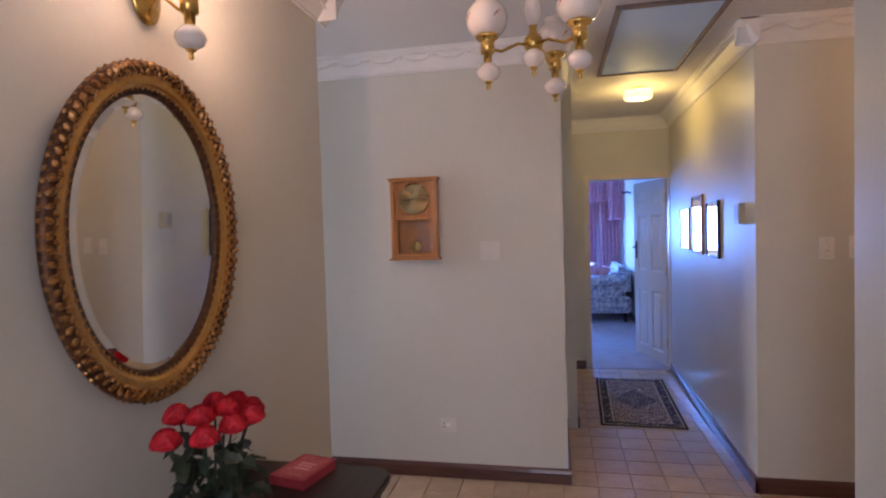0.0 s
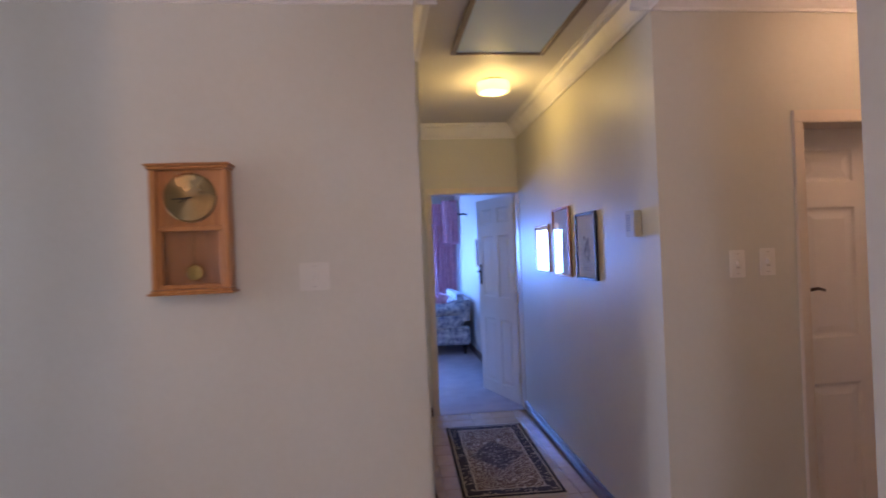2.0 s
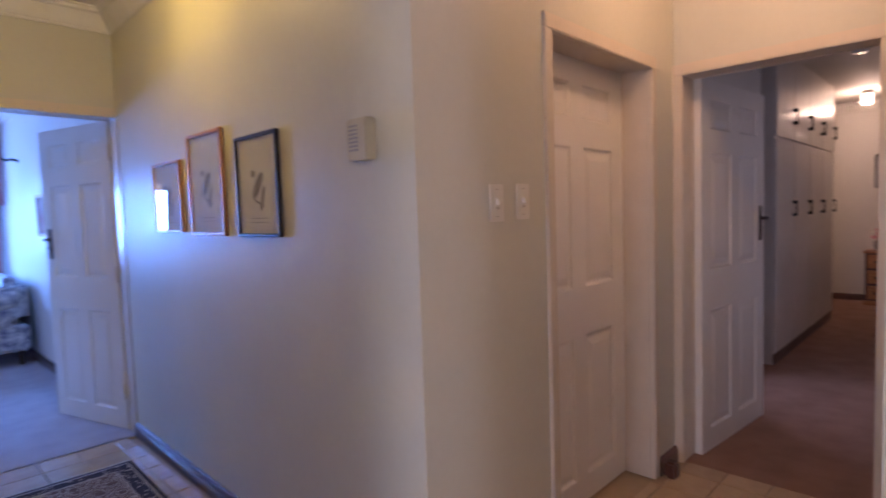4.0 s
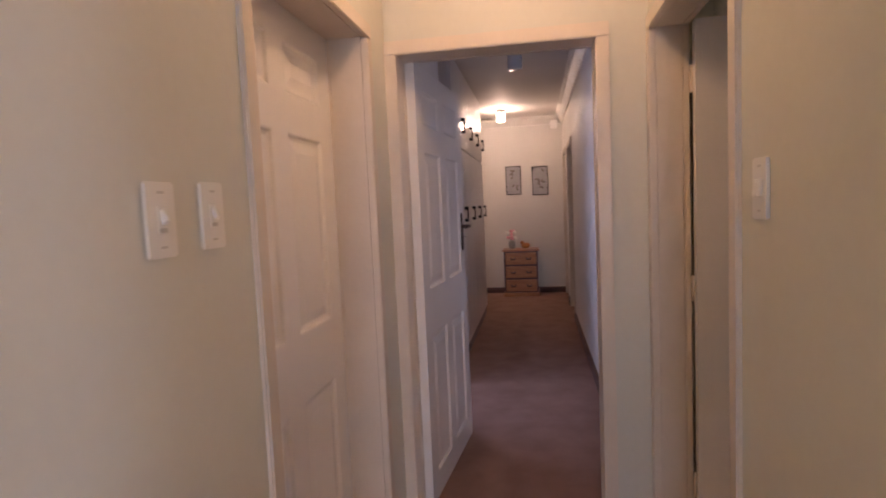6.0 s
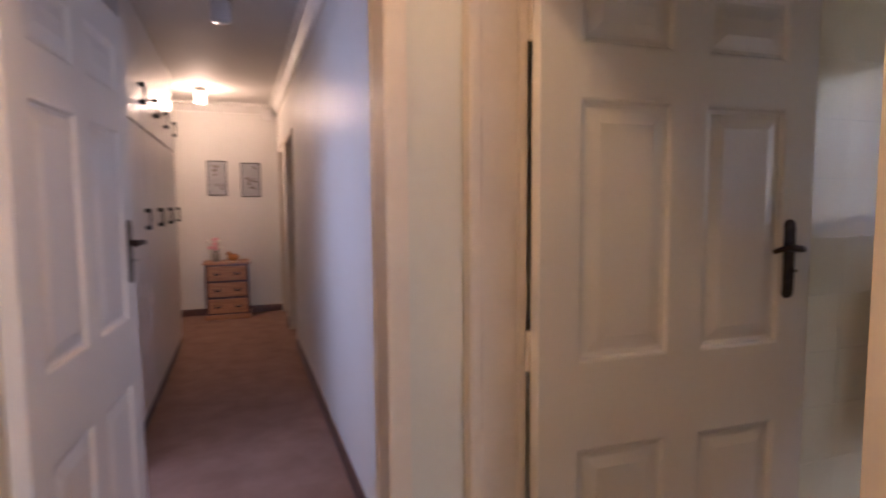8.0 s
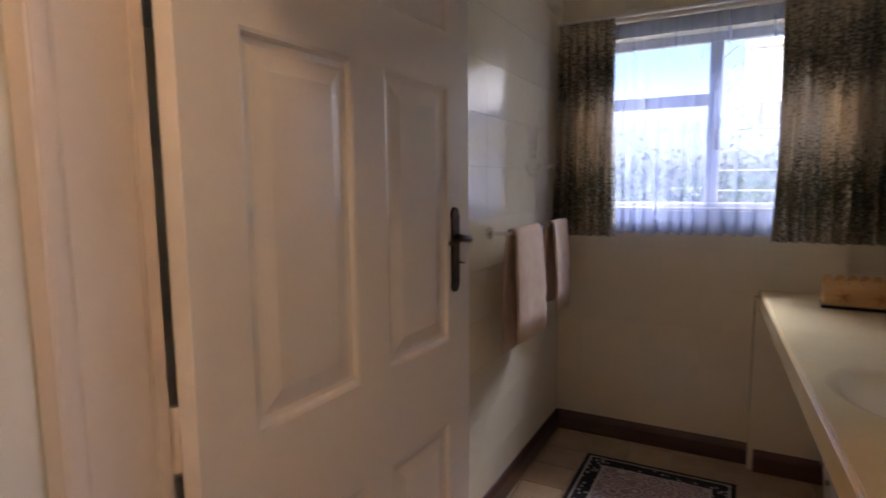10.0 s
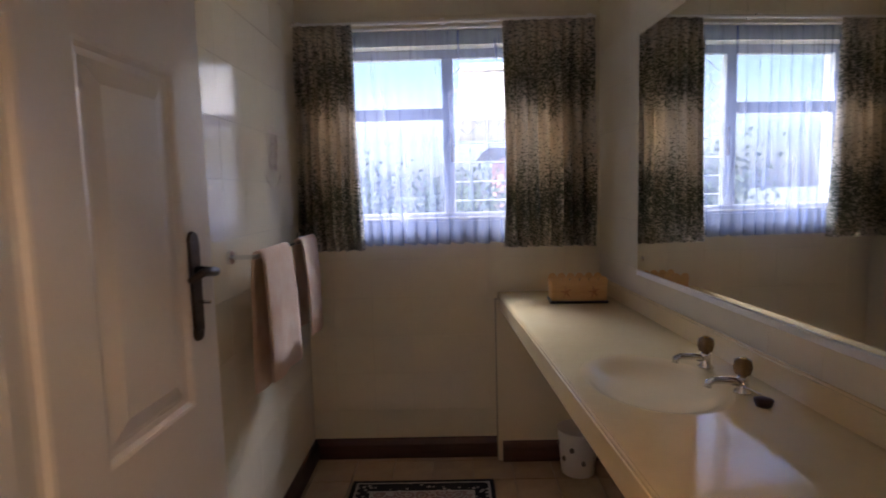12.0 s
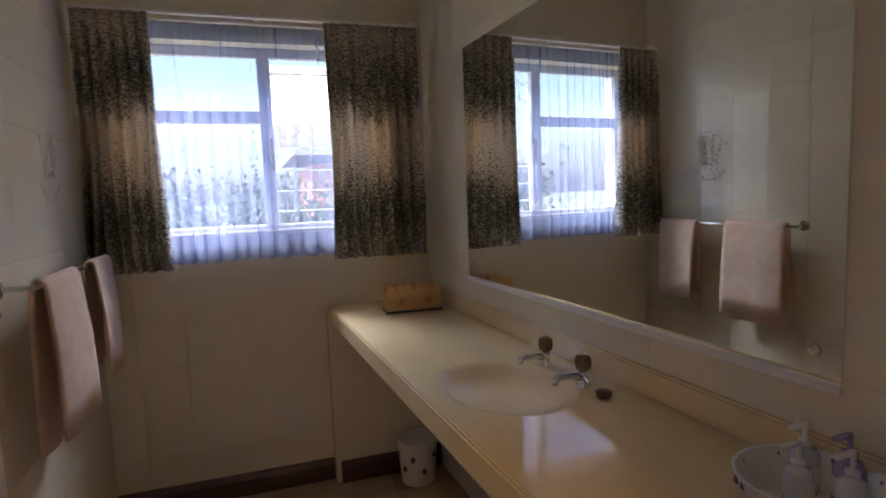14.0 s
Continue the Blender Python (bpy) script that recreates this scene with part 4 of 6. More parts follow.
def console():
    t = thing("console_table", "dark wooden hall table with rounded corners against the wall", "table", (0, 0, 0))
    bm = bmesh.new()
    pts = [(MX + 0.004, 0.62), (-1.16, 0.62)]
    pts += [(-1.16 + 0.07 * math.sin(radians(a)), 0.69 - 0.07 * math.cos(radians(a))) for a in range(0, 91, 15)]
    pts += [(-1.16 + 0.07 * math.cos(radians(a)), 1.57 + 0.07 * math.sin(radians(a))) for a in range(0, 91, 15)]
    pts += [(MX + 0.004, 1.64)]
    lo, hi = [bm.verts.new((x, y, 0.735)) for x, y in pts], [bm.verts.new((x, y, 0.762)) for x, y in pts]
    bm.faces.new(hi)
    bm.faces.new(list(reversed(lo)))
    for i in range(len(pts)):
        j = (i + 1) % len(pts)
        bm.faces.new((lo[i], lo[j], hi[j], hi[i]))
    bmesh.ops.recalc_face_normals(bm, faces=bm.faces[:])
    bmesh.ops.bevel(bm, geom=[e for e in bm.edges if abs(e.verts[0].co.z - e.verts[1].co.z) < 1e-5], offset=0.006, segments=2, affect="EDGES")
    part("tabletop", bm, "dark_wood", t)
    part("apron", box((MX + 0.05, 0.68, 0.64), (-1.125, 1.59, 0.735), 0.004), "dark_wood", t)
    part("gallery", box((MX + 0.004, 0.7, 0.7625), (MX + 0.03, 1.6, 0.80), 0.006), "dark_wood", t)
    for x in (MX + 0.08, -1.16):
        for y in (0.72, 1.54):
            part("leg", lathe([(0.015, 0), (0.02, 0.02), (0.016, 0.06), (0.026, 0.3), (0.02, 0.5), (0.03, 0.56), (0.03, 0.64)], (x, y, 0), 14), "dark_wood", t, smooth=True)


console()


def roses():
    v = thing("rose_vase", "clear glass vase of red long-stemmed roses on the hall table", "vase", (-1.37, 1.065, 0.7625))
    v.scale = (1.05, 1.05, 1.12)
    part("vase", lathe([(0.038, 0), (0.042, 0.006), (0.04, 0.05), (0.048, 0.12), (0.058, 0.17), (0.054, 0.171), (0.04, 0.1), (0.034, 0.02), (0.0, 0.018)], n=24), "glass", v, smooth=True)
    part("water", lathe([(0.0, 0.02), (0.033, 0.021), (0.036, 0.06), (0.041, 0.11), (0.0, 0.111)], n=20), "bottle", v, smooth=True)
    rng = random.Random(11)
    heads = [(-0.03, -0.135, 0.285), (0.045, -0.09, 0.28), (0.0, -0.04, 0.325), (-0.06, -0.05, 0.33), (0.03, 0.03, 0.33), (-0.03, 0.07, 0.325), (0.07, -0.005, 0.285), (0.01, 0.11, 0.315), (0.05, 0.12, 0.29), (0.085, 0.06, 0.29), (-0.07, 0.02, 0.31), (-0.005, 0.01, 0.34)]
    heads = [(x * 0.85, y * 0.85, 0.6 * z + 0.135) for x, y, z in heads]
    for hx, hy, hz in heads[:10]:
        part("stem", tube([(hx * 0.12, hy * 0.12, 0.02), (hx * 0.4, hy * 0.4, 0.16), (hx, hy, hz)], 0.0028, 5), "leaf", v)
        bm = bmesh.new()
        for ring, (rr, hh, cnt) in enumerate(((0.008, 0.04, 4), (0.015, 0.041, 5), (0.021, 0.038, 6), (0.026, 0.032, 7), (0.029, 0.026, 7))):
            for k in range(cnt):
                a = 2 * math.pi * (k + 0.37 * ring + rng.random() * 0.3) / cnt
                rows = []
                for u in range(4):
                    z = hh * u / 3 - 0.02
                    r = rr * (0.25, 0.9, 1.0, 0.92)[u]
                    wd = rr * (0.3, 0.85, 0.9, 0.6)[u]
                    rows.append([bm.verts.new((hx + r * math.cos(a) - s * wd * math.sin(a) - abs(s) * 0.3 * wd * math.cos(a), hy + r * math.sin(a) + s * wd * math.cos(a) - abs(s) * 0.3 * wd * math.sin(a), hz + z - abs(s) * 0.002)) for s in (-1, -0.4, 0.4, 1)])
                for p, q in zip(rows, rows[1:]):
                    for i in range(3):
                        bm.faces.new((p[i], p[i + 1], q[i + 1], q[i]))
        tagged(part("rose", bm, "petal", v, "red rose bloom", smooth=True), "red rose bloom", kind="stuff")
    for k in range(130):
        a, r, z = rng.uniform(0, 6.28), rng.uniform(0.02, 0.11), rng.uniform(0.12, 0.28)
        bm = bmesh.new()
        ln, w = rng.uniform(0.035, 0.06), rng.uniform(0.014, 0.022)
        cs = [bm.verts.new(p) for p in ((0, 0, 0), (ln * 0.3, w, 0.004), (ln * 0.7, w * 0.8, 0.002), (ln, 0, -0.008), (ln * 0.7, -w * 0.8, 0.002), (ln * 0.3, -w, 0.004), (ln * 0.5, 0, -0.003))]
        for i in range(6):
            bm.faces.new((cs[6], cs[i], cs[(i + 1) % 6]))
        lf = part("leaf", bm, "leaf", v)
        lf.matrix_basis = pose(r * math.cos(a) * 0.7, r * math.sin(a), z, rng.uniform(-50, 50), rng.uniform(-20, 60), math.degrees(a) + rng.uniform(-60, 60))


roses()


def book():
    t = thing("book", "thick red cloth-bound book lying on the hall table", "book", (-1.365, 1.535, 0.7625), -12)
    t.scale = (0.88, 0.88, 0.78)
    part("cover", add_box(add_box(box((-0.075, -0.1, 0.0), (0.075, 0.1, 0.003), 0.001), (-0.075, -0.1, 0.037), (0.075, 0.1, 0.04), 0.001), (-0.078, -0.1, 0.002), (-0.074, 0.1, 0.038), 0.001), "book", t)
    part("page_block", box((-0.073, -0.096, 0.0032), (0.072, 0.096, 0.0368)), "book", t)
    part("cover_print", box((-0.055, -0.08, 0.0401), (0.06, 0.085, 0.0406)), "book_print", t)
    for k in range(3):
        part("title_bar", box((-0.03, 0.02 - k * 0.022, 0.0407), (0.035, 0.032 - k * 0.022, 0.041)), "pink", t)


book()


def switch_plate(name, label, at, turn, w=0.075, h=0.122, kind="toggle", mat="switch"):
    t = thing(name, label, "light switch" if kind != "socket" else "socket", at, turn)
    part("plate", box((-w / 2, -0.007, -h / 2), (w / 2, -0.0005, h / 2), 0.003, 2), mat, t)
    for z in (h * 0.36, -h * 0.36):
        part("mark", box((-0.008, -0.0078, z - 0.002), (0.008, -0.0068, z + 0.002)), "mark", t)
    if kind == "toggle":
        part("surround", box((-0.011, -0.009, -0.022), (0.011, -0.0065, 0.022), 0.001), mat, t)
        lv = part("toggle", box((-0.006, -0.018, -0.012), (0.006, -0.006, 0.012), 0.003), mat, t)
        lv.matrix_basis = pose(0, 0, 0, -22, 0, 0)
        part("slot", box((-0.009, -0.0096, -0.02), (0.009, -0.0088, -0.013)), "mark", t)
    elif kind == "rocker":
        for x in ((-0.011, 0.011) if w < 0.1 else (0.0,)):
            lv = part("rocker", box((x - 0.009, -0.013, -0.018), (x + 0.009, -0.006, 0.018), 0.002), mat, t)
            lv.matrix_basis = pose(0, 0, 0, -5, 0, 0)
    else:
        part("switch_block", box((-0.012, -0.011, -0.01), (0.014, -0.006, 0.012), 0.002), "plastic", t)
        for x, z in ((-0.02, -0.012), (-0.034, -0.012), (-0.027, 0.01)):
            part("pin_hole", box((x - 0.004, -0.0078, z - 0.004), (x + 0.004, -0.0068, z + 0.004)), "grey", t)
    return t


switch_plate("light_switch", "white toggle light switch beside the closed door", (0.893, SY, 1.38), 0)
switch_plate("light_switch", "white toggle light switch next to the door frame", (1.038, SY, 1.384), 0)
switch_plate("light_switch", "white double rocker light switch beside the bathroom door", (1.283, BN, 1.389), 180, kind="rocker")
switch_plate("light_switch", "white square switch plate with one small rocker on the clock wall", (-0.945, CY, 1.408), 0, 0.118, 0.112, kind="rocker", mat="cream_plastic")
switch_plate("wall_socket", "white three-pin wall socket low on the clock wall", (-1.232, CY, 0.328), 0, 0.1, 0.085, kind="socket", mat="cream_plastic")


def picture(name, label, at, turn, w, h, frame_mat, frame_w, subject="bird", sheet="paper", glazed=True):
    t = thing(name, label, "picture", at, turn)
    d = 0.02
    for lo, hi in (((-w / 2, -d, -h / 2), (-w / 2 + frame_w, -0.001, h / 2)), ((w / 2 - frame_w, -d, -h / 2), (w / 2, -0.001, h / 2)),
                   ((-w / 2 + frame_w, -d, -h / 2), (w / 2 - frame_w, -0.001, -h / 2 + frame_w)), ((-w / 2 + frame_w, -d, h / 2 - frame_w), (w / 2 - frame_w, -0.001, h / 2))):
        part("frame_bar", box(lo, hi, 0.003), frame_mat, t)
    part("print", box((-w / 2 + frame_w, -0.008, -h / 2 + frame_w), (w / 2 - frame_w, -0.002, h / 2 - frame_w)), sheet, t)
    bm = bmesh.new()
    s = min(w, h)
    if subject == "bird":
        for c, r, rot in (((0, 0.0), (0.19, 0.07), -50), ((-0.1, 0.14), (0.055, 0.045), 0), ((0.1, -0.15), (0.16, 0.035), -70), ((0.02, -0.2), (0.17, 0.012), 20)):
            m = Matrix.Translation((c[0] * s, -0.009, c[1] * s)) @ Matrix.Rotation(radians(rot), 4, "Y") @ Matrix.Diagonal((r[0] * s, 0.0006, r[1] * s, 1))
            bmesh.ops.create_icosphere(bm, subdivisions=2, radius=1.0, matrix=m)
        for k in range(2):
            add_box(bm, (-0.2 * w, -0.009, -0.36 * h + k * 0.016), (0.2 * w, -0.0082, -0.355 * h + k * 0.016))
    else:
        rng = random.Random(int(at[1] * 100))
        for k in range(9):
            m = Matrix.Translation((rng.uniform(-0.24, 0.24) * w, -0.009, rng.uniform(-0.36, 0.36) * h)) @ Matrix.Rotation(rng.uniform(0, 3), 4, "Y") @ Matrix.Diagonal((0.13 * s, 0.0006, 0.06 * s, 1))
            bmesh.ops.create_icosphere(bm, subdivisions=1, radius=1.0, matrix=m)
    tagged(part("drawing", bm, "ink", t, "ink and wash drawing"), kind="stuff")
    if glazed:
        part("glazing", box((-w / 2 + frame_w, -0.0135, -h / 2 + frame_w), (w / 2 - frame_w, -0.0115, h / 2 - frame_w)), "picture_glass", t)
    return t


picture("framed_print", "bird print in a slim black frame", (px(4.2), 4.2, 1.485), -91.26, 0.345, 0.405, "black", 0.014)
picture("framed_print", "taller bird print in a thin gilt frame", (px(4.69), 4.69, 1.52), -91.26, 0.375, 0.47, "oak", 0.018)
picture("framed_print", "small print in a pale wood frame", (px(5.18), 5.18, 1.48), -91.26, 0.38, 0.36, "oak", 0.014)


def door_chime():
    t = thing("door_chime", "small beige plastic chime box with a grille", "chime box", (px(3.5), 3.5, 1.583), -91.26)
    part("case", box((-0.05, -0.042, -0.063), (0.05, -0.001, 0.063), 0.005, 2), "beige_plastic", t)
    for k in range(7):
        part("grille_slot", box((-0.036, -0.0432, -0.035 + k * 0.012), (0.008, -0.0415, -0.029 + k * 0.012)), "grey", t)


door_chime()


def rug(name, label, at, turn, half, mat, fringe):
    t = thing(name, label, "rug", at, turn)
    bm = bmesh.new()
    nx, ny = 16, 34
    g = [[bm.verts.new((-half[0] + 2 * half[0] * i / nx, -half[1] + 2 * half[1] * k / ny, 0.007 + 0.0012 * noise.noise((i * 0.5, k * 0.5, 3)))) for k in range(ny + 1)] for i in range(nx + 1)]
    for i in range(nx):
        for k in range(ny):
            bm.faces.new((g[i][k], g[i + 1][k], g[i + 1][k + 1], g[i][k + 1]))
    pile = part("rug_body", bm, mat, t, smooth=True)
    md = pile.modifiers.new("thick", "SOLIDIFY")
    md.thickness, md.offset = 0.006, -1
    if fringe:
        for s in (-1, 1):
            bm = bmesh.new()
            for i in range(90):
                x = -half[0] + 2 * half[0] * (i + 0.5) / 90
                add_box(bm, (x - 0.0025, min(s * half[1], s * (half[1] + 0.035)), 0.0005), (x + 0.0025, max(s * half[1], s * (half[1] + 0.035)), 0.003))
            tagged(part("fringe", bm, "fringe", t, "pale cotton fringe"), kind="stuff")


rug("passage_rug", "dark patterned woven rug with pale fringes on the tiles", (0.095, 4.94, 0.0), -2.2, (0.315, 0.68), "rug", True)

# ---- corridor ----
def chest():
    y0, y1, x0, x1 = 2.665, 3.2, 8.25, CEND - 0.03
    t = thing("chest_of_drawers", "small orange pine chest of drawers at the corridor end", "chest of drawers", (x0, (y0 + y1) / 2, 0.004))
    w = (y1 - y0) / 2
    # dark carcass colour stands in for shadow in the gaps between drawers
    part("carcass", box((0.02, -w + 0.02, 0.06), (x1 - x0, w - 0.02, 0.665), 0.004), "skirting", t)
    part("top", box((-0.01, -w, 0.666), (x1 - x0, w, 0.692), 0.005, 2), "pine", t)
    part("plinth", box((0.005, -w + 0.005, 0.0), (x1 - x0, w - 0.005, 0.06), 0.006), "pine", t)
    for z0, z1, cols in ((0.075, 0.255, 1), (0.275, 0.45, 1), (0.47, 0.65, 1)):
        for c in range(cols):
            ya = -w + 0.04 + c * (2 * w - 0.08) / cols
            yb = -w + 0.04 + (c + 1) * (2 * w - 0.08) / cols
            dr = part("drawer", box((0.004, ya + 0.008, z0 + 0.004), (0.02, yb - 0.008, z1 - 0.004), 0.004), "pine", t)
            for f in ((0.25, 0.75) if cols == 1 else (0.5,)):
                yy = ya + (yb - ya) * f
                part("pull", add_tube(bmesh.new(), [(0.003, yy - 0.03, (z0 + z1) / 2 + 0.01), (-0.014, yy - 0.025, (z0 + z1) / 2 - 0.01), (-0.014, yy + 0.025, (z0 + z1) / 2 - 0.01), (0.003, yy + 0.03, (z0 + z1) / 2 + 0.01)], 0.011, 6), "bronze", dr, "dark drop handle")


chest()


def flower_pot():
    t = thing("flower_pot", "small pot of dried flowers on the chest", "flower pot", (8.42, 3.06, 0.697))
    part("pot", lathe([(0.035, 0), (0.05, 0.04), (0.052, 0.09), (0.045, 0.12), (0.0, 0.118)], n=16), "grey", t, smooth=True)
    rng = random.Random(5)
    for k in range(12):
        a, r = rng.uniform(0, 6.28), rng.uniform(0, 0.08)
        z = rng.uniform(0.15, 0.27)
        part("stem", tube([(0, 0, 0.1), (r * math.cos(a), r * math.sin(a), z)], 0.002, 4), "leaf", t)
        part("bloom", ellipsoid((r * math.cos(a), r * math.sin(a), z), (0.032, 0.032, 0.024), 1), "pink" if k % 3 else "paper", t)


flower_pot()
bm = ellipsoid((0, 0, 0.045), (0.04, 0.07, 0.045))
bmesh.ops.create_icosphere(bm, subdivisions=2, radius=0.03, matrix=Matrix.Translation((0, 0.05, 0.09)))
fig = tagged(link_bm("figurine", bm, "oak", smooth=True), "small brown animal figurine on the chest", "figurine")
fig.location = (8.42, 2.86, 0.697)

picture("botanical_print", "narrow grey botanical print on the corridor end wall", (CEND, 3.015, 1.71), -90, 0.23, 0.43, "dark_wood", 0.012, subject="plant", sheet="grey_paper", glazed=False)
picture("botanical_print", "narrow grey botanical print beside its twin", (CEND, 2.62, 1.69), -90, 0.235, 0.43, "dark_wood", 0.012, subject="plant", sheet="grey_paper", glazed=False)


def cupboard(x0, w):
    """A built-in cupboard unit: tall door below, short one above, face at y = CN - 0.065."""
    t = thing("built_in_cupboard", "white built-in cupboard with black-tipped pull handles", "cupboard", (x0, CN - 0.065, 0.004), 0, group="corridor cupboards")
    part("body", box((0.0, 0.022, 0.0), (w, 0.6, CEIL - 0.006)), "door", t)
    part("kickboard", box((0.0, 0.012, 0.0), (w, 0.0215, 0.088)), "skirting", t)
    for z0, z1, hz in ((0.1, 1.86, 1.29), (1.885, 2.6, 2.09)):
        dr = part("cupboard_door", box((0.004, 0.0, z0), (w - 0.004, 0.0215, z1), 0.003), "door", t)
        for xa, xb in ((0.05, w / 2 - 0.02), (w / 2 + 0.02, w - 0.09)):
            part("door_panel", panel_mesh(xa, xb, z0 + 0.06, z1 - 0.06, -0.001, -1), "door", dr)
        hx = w - 0.045
        part("pull_bar", tube([(hx, -0.028, hz - 0.05), (hx, -0.03, hz), (hx, -0.028, hz + 0.05)], 0.006, 8), "bronze", dr)
        for dz in (-0.055, 0.055):
            part("handle_mount", box((hx - 0.02, -0.036, hz + dz - 0.014), (hx + 0.02, -0.0005, hz + dz + 0.014), 0.005), "black", dr)


for k in range(4):
    cupboard(4.62 + k * 0.615, 0.61)


def small_lamp(x, y, lit, label):
    t = thing("ceiling_lamp", label, "ceiling lamp", (x, y, CEIL))
    part("holder", lathe([(0.06, -0.0005), (0.06, -0.03), (0.05, -0.04), (0.0, -0.041)], n=20), "grey", t, smooth=True)
    sh = part("shade", lathe([(0.05, -0.042), (0.058, -0.05), (0.058, -0.15), (0.05, -0.165), (0.0, -0.167)], n=24), lit, t, smooth=True)
    sh.visible_shadow = False


small_lamp(4.8, 2.825, "opal", "unlit ceiling lamp with a frosted glass cylinder")
small_lamp(7.75, 3.12, "lit_white", "lit ceiling lamp with a frosted glass cylinder")
t = thing("motion_sensor", "small white alarm sensor high on the end wall", "alarm sensor", (CEND, 2.4, 2.5))
part("bracket", box((-0.03, -0.015, -0.01), (-0.001, 0.015, 0.03), 0.003), "plastic", t)
part("housing", add_box(bmesh.new(), (-0.1, -0.05, -0.06), (-0.031, 0.05, 0.06), 0.012, 0, 2), "plastic", t)
t = thing("door_stop", "small dark wooden wedge at the foot of the door frame", "door stop", (2.17, SY - 0.062, 0.0))
part("wedge", box((-0.03, -0.03, 0.0), (0.03, 0.03, 0.085), 0.012, 2), "skirting", t)


# ---- bedroom ----
def drape(name, label, mat, x0, x1, y, z0, z1, waves, amp, category="curtain", flare=0.0, heading=0.0, lower=0.0, seed=1, face=1):
    rng = random.Random(seed)
    t = thing(name, label, category, ((x0 + x1) / 2, y, z0))
    bm = bmesh.new()
    nx, nz = waves * 8, 16
    ph = [rng.uniform(-0.5, 0.5) for _ in range(waves + 2)]
    rows = []
    for k in range(nz + 1):
        v = k / nz
        z = (z1 - z0) * v
        row = []
        for i in range(nx + 1):
            u = i / nx
            w = u * waves
            p = ph[int(w)] * (1 - (w % 1)) + ph[int(w) + 1] * (w % 1)
            a = amp * (1.15 - 0.5 * v) * (1 + 0.3 * p)
            yy = a * math.sin(2 * math.pi * (w + 0.25 * p)) + 0.3 * a * math.sin(4 * math.pi * w + 3 * p + 2 * v)
            if heading and v > 1 - heading:
                yy = amp * 0.55 * math.sin(2 * math.pi * (w * 1.0)) * (0.6 + 0.4 * math.cos(4 * math.pi * w))
            xx = (u - 0.5) * (x1 - x0) * (1 + flare * (1 - v)) + 0.25 * amp * math.sin(5 * v + 6 * p) * (1 - v)
            row.append(bm.verts.new((xx, yy, z + (lower * (1 - v) * math.sin(6.28 * w) * 0.2))))
        rows.append(row)
    for a, b in zip(rows, rows[1:]):
        for i in range(nx):
            bm.faces.new((a[i], a[i + 1], b[i + 1], b[i]))
    ob = part("cloth", bm, mat, t, smooth=True)
    md = ob.modifiers.new("thick", "SOLIDIFY")
    md.thickness = 0.003
    return t, ob


drape("bedroom_curtain", "full-length dusty rose bedroom curtain", "pink", -0.16, 0.16, 10.36, 0.03, 2.2, 6, 0.05, seed=3)
drape("bedroom_curtain", "full-length dusty rose curtain in the room corner", "pink", 0.2, 0.58, 10.3, 0.03, 2.2, 6, 0.05, seed=5)
drape("curtain_pelmet", "gathered rose pelmet above the bedroom curtains", "pink", -0.18, 0.6, 10.2, 1.93, 2.28, 13, 0.03, "pelmet", seed=7)
drape("curtain_pelmet", "side swag of the rose pelmet", "pink", 0.34, 0.6, 10.05, 1.6, 2.32, 4, 0.04, "pelmet", seed=9)


def sofa():
    t = thing("sofa", "floral upholstered sofa with rolled arms and dark feet", "sofa", (0.0, 8.85, 0.004))
    part("base", box((-0.32, 0.0, 0.14), (0.56, 1.6, 0.4), 0.03, 3), "floral", t)
    part("seat_cushion", box((-0.34, 0.16, 0.405), (0.34, 1.44, 0.54), 0.05, 3), "floral", t)
    part("backrest", box((0.3, 0.02, 0.38), (0.57, 1.58, 0.86), 0.09, 4), "floral", t)
    for y in (0.0, 1.44):
        bm = box((-0.3, y, 0.36), (0.42, y + 0.16, 0.6), 0.04, 3)
        part("arm", bm, "floral", t)
        roll = part("arm_roll", tube([(-0.33, y + 0.07, 0.62), (0.46, y + 0.07, 0.66)], 0.1, 16), "floral", t, smooth=True)
    for x in (-0.25, 0.48):
        for y in (0.08, 1.5):
            part("foot", lathe([(0.018, 0), (0.022, 0.02), (0.016, 0.05), (0.03, 0.09), (0.034, 0.14), (0.0, 0.141)], (x, y, 0), 12), "dark_wood", t, smooth=True)


sofa()
for k, (x, y, rz) in enumerate(((-0.02, 9.2, 20), (0.17, 9.05, -8))):
    c = link_bm("scatter_cushion", box((-0.07, -0.2, -0.19), (0.07, 0.2, 0.19), 0.065, 4), "pink", smooth=True)
    tagged(c, "plump rose-pink scatter cushion leaning on the sofa", "cushion", group="sofa cushions")
    c.matrix_world = pose(x, y, 0.74, 0, 22, rz)
picture("framed_print", "small framed print on the bedroom wall", (0.62, 8.3, 1.45), -90, 0.3, 0.38, "card", 0.025)
picture("framed_print", "small framed print hung beside its pair", (0.62, 7.7, 1.6), -90, 0.26, 0.34, "dark_wood", 0.02)
# arm and rosette of a wall lamp, modelled without its shade
t = thing("wall_bracket", "dark metal wall lamp bracket", "bracket", (0.62, 9.2, 2.02))
part("arm", tube([(0, 0, 0), (-0.06, 0, 0.02), (-0.1, 0, 0.0), (-0.14, 0, 0.03)], 0.012), "black", t, smooth=True)
part("rosette", ellipsoid((-0.005, 0, 0), (0.004, 0.03, 0.03), 1), "black", t)


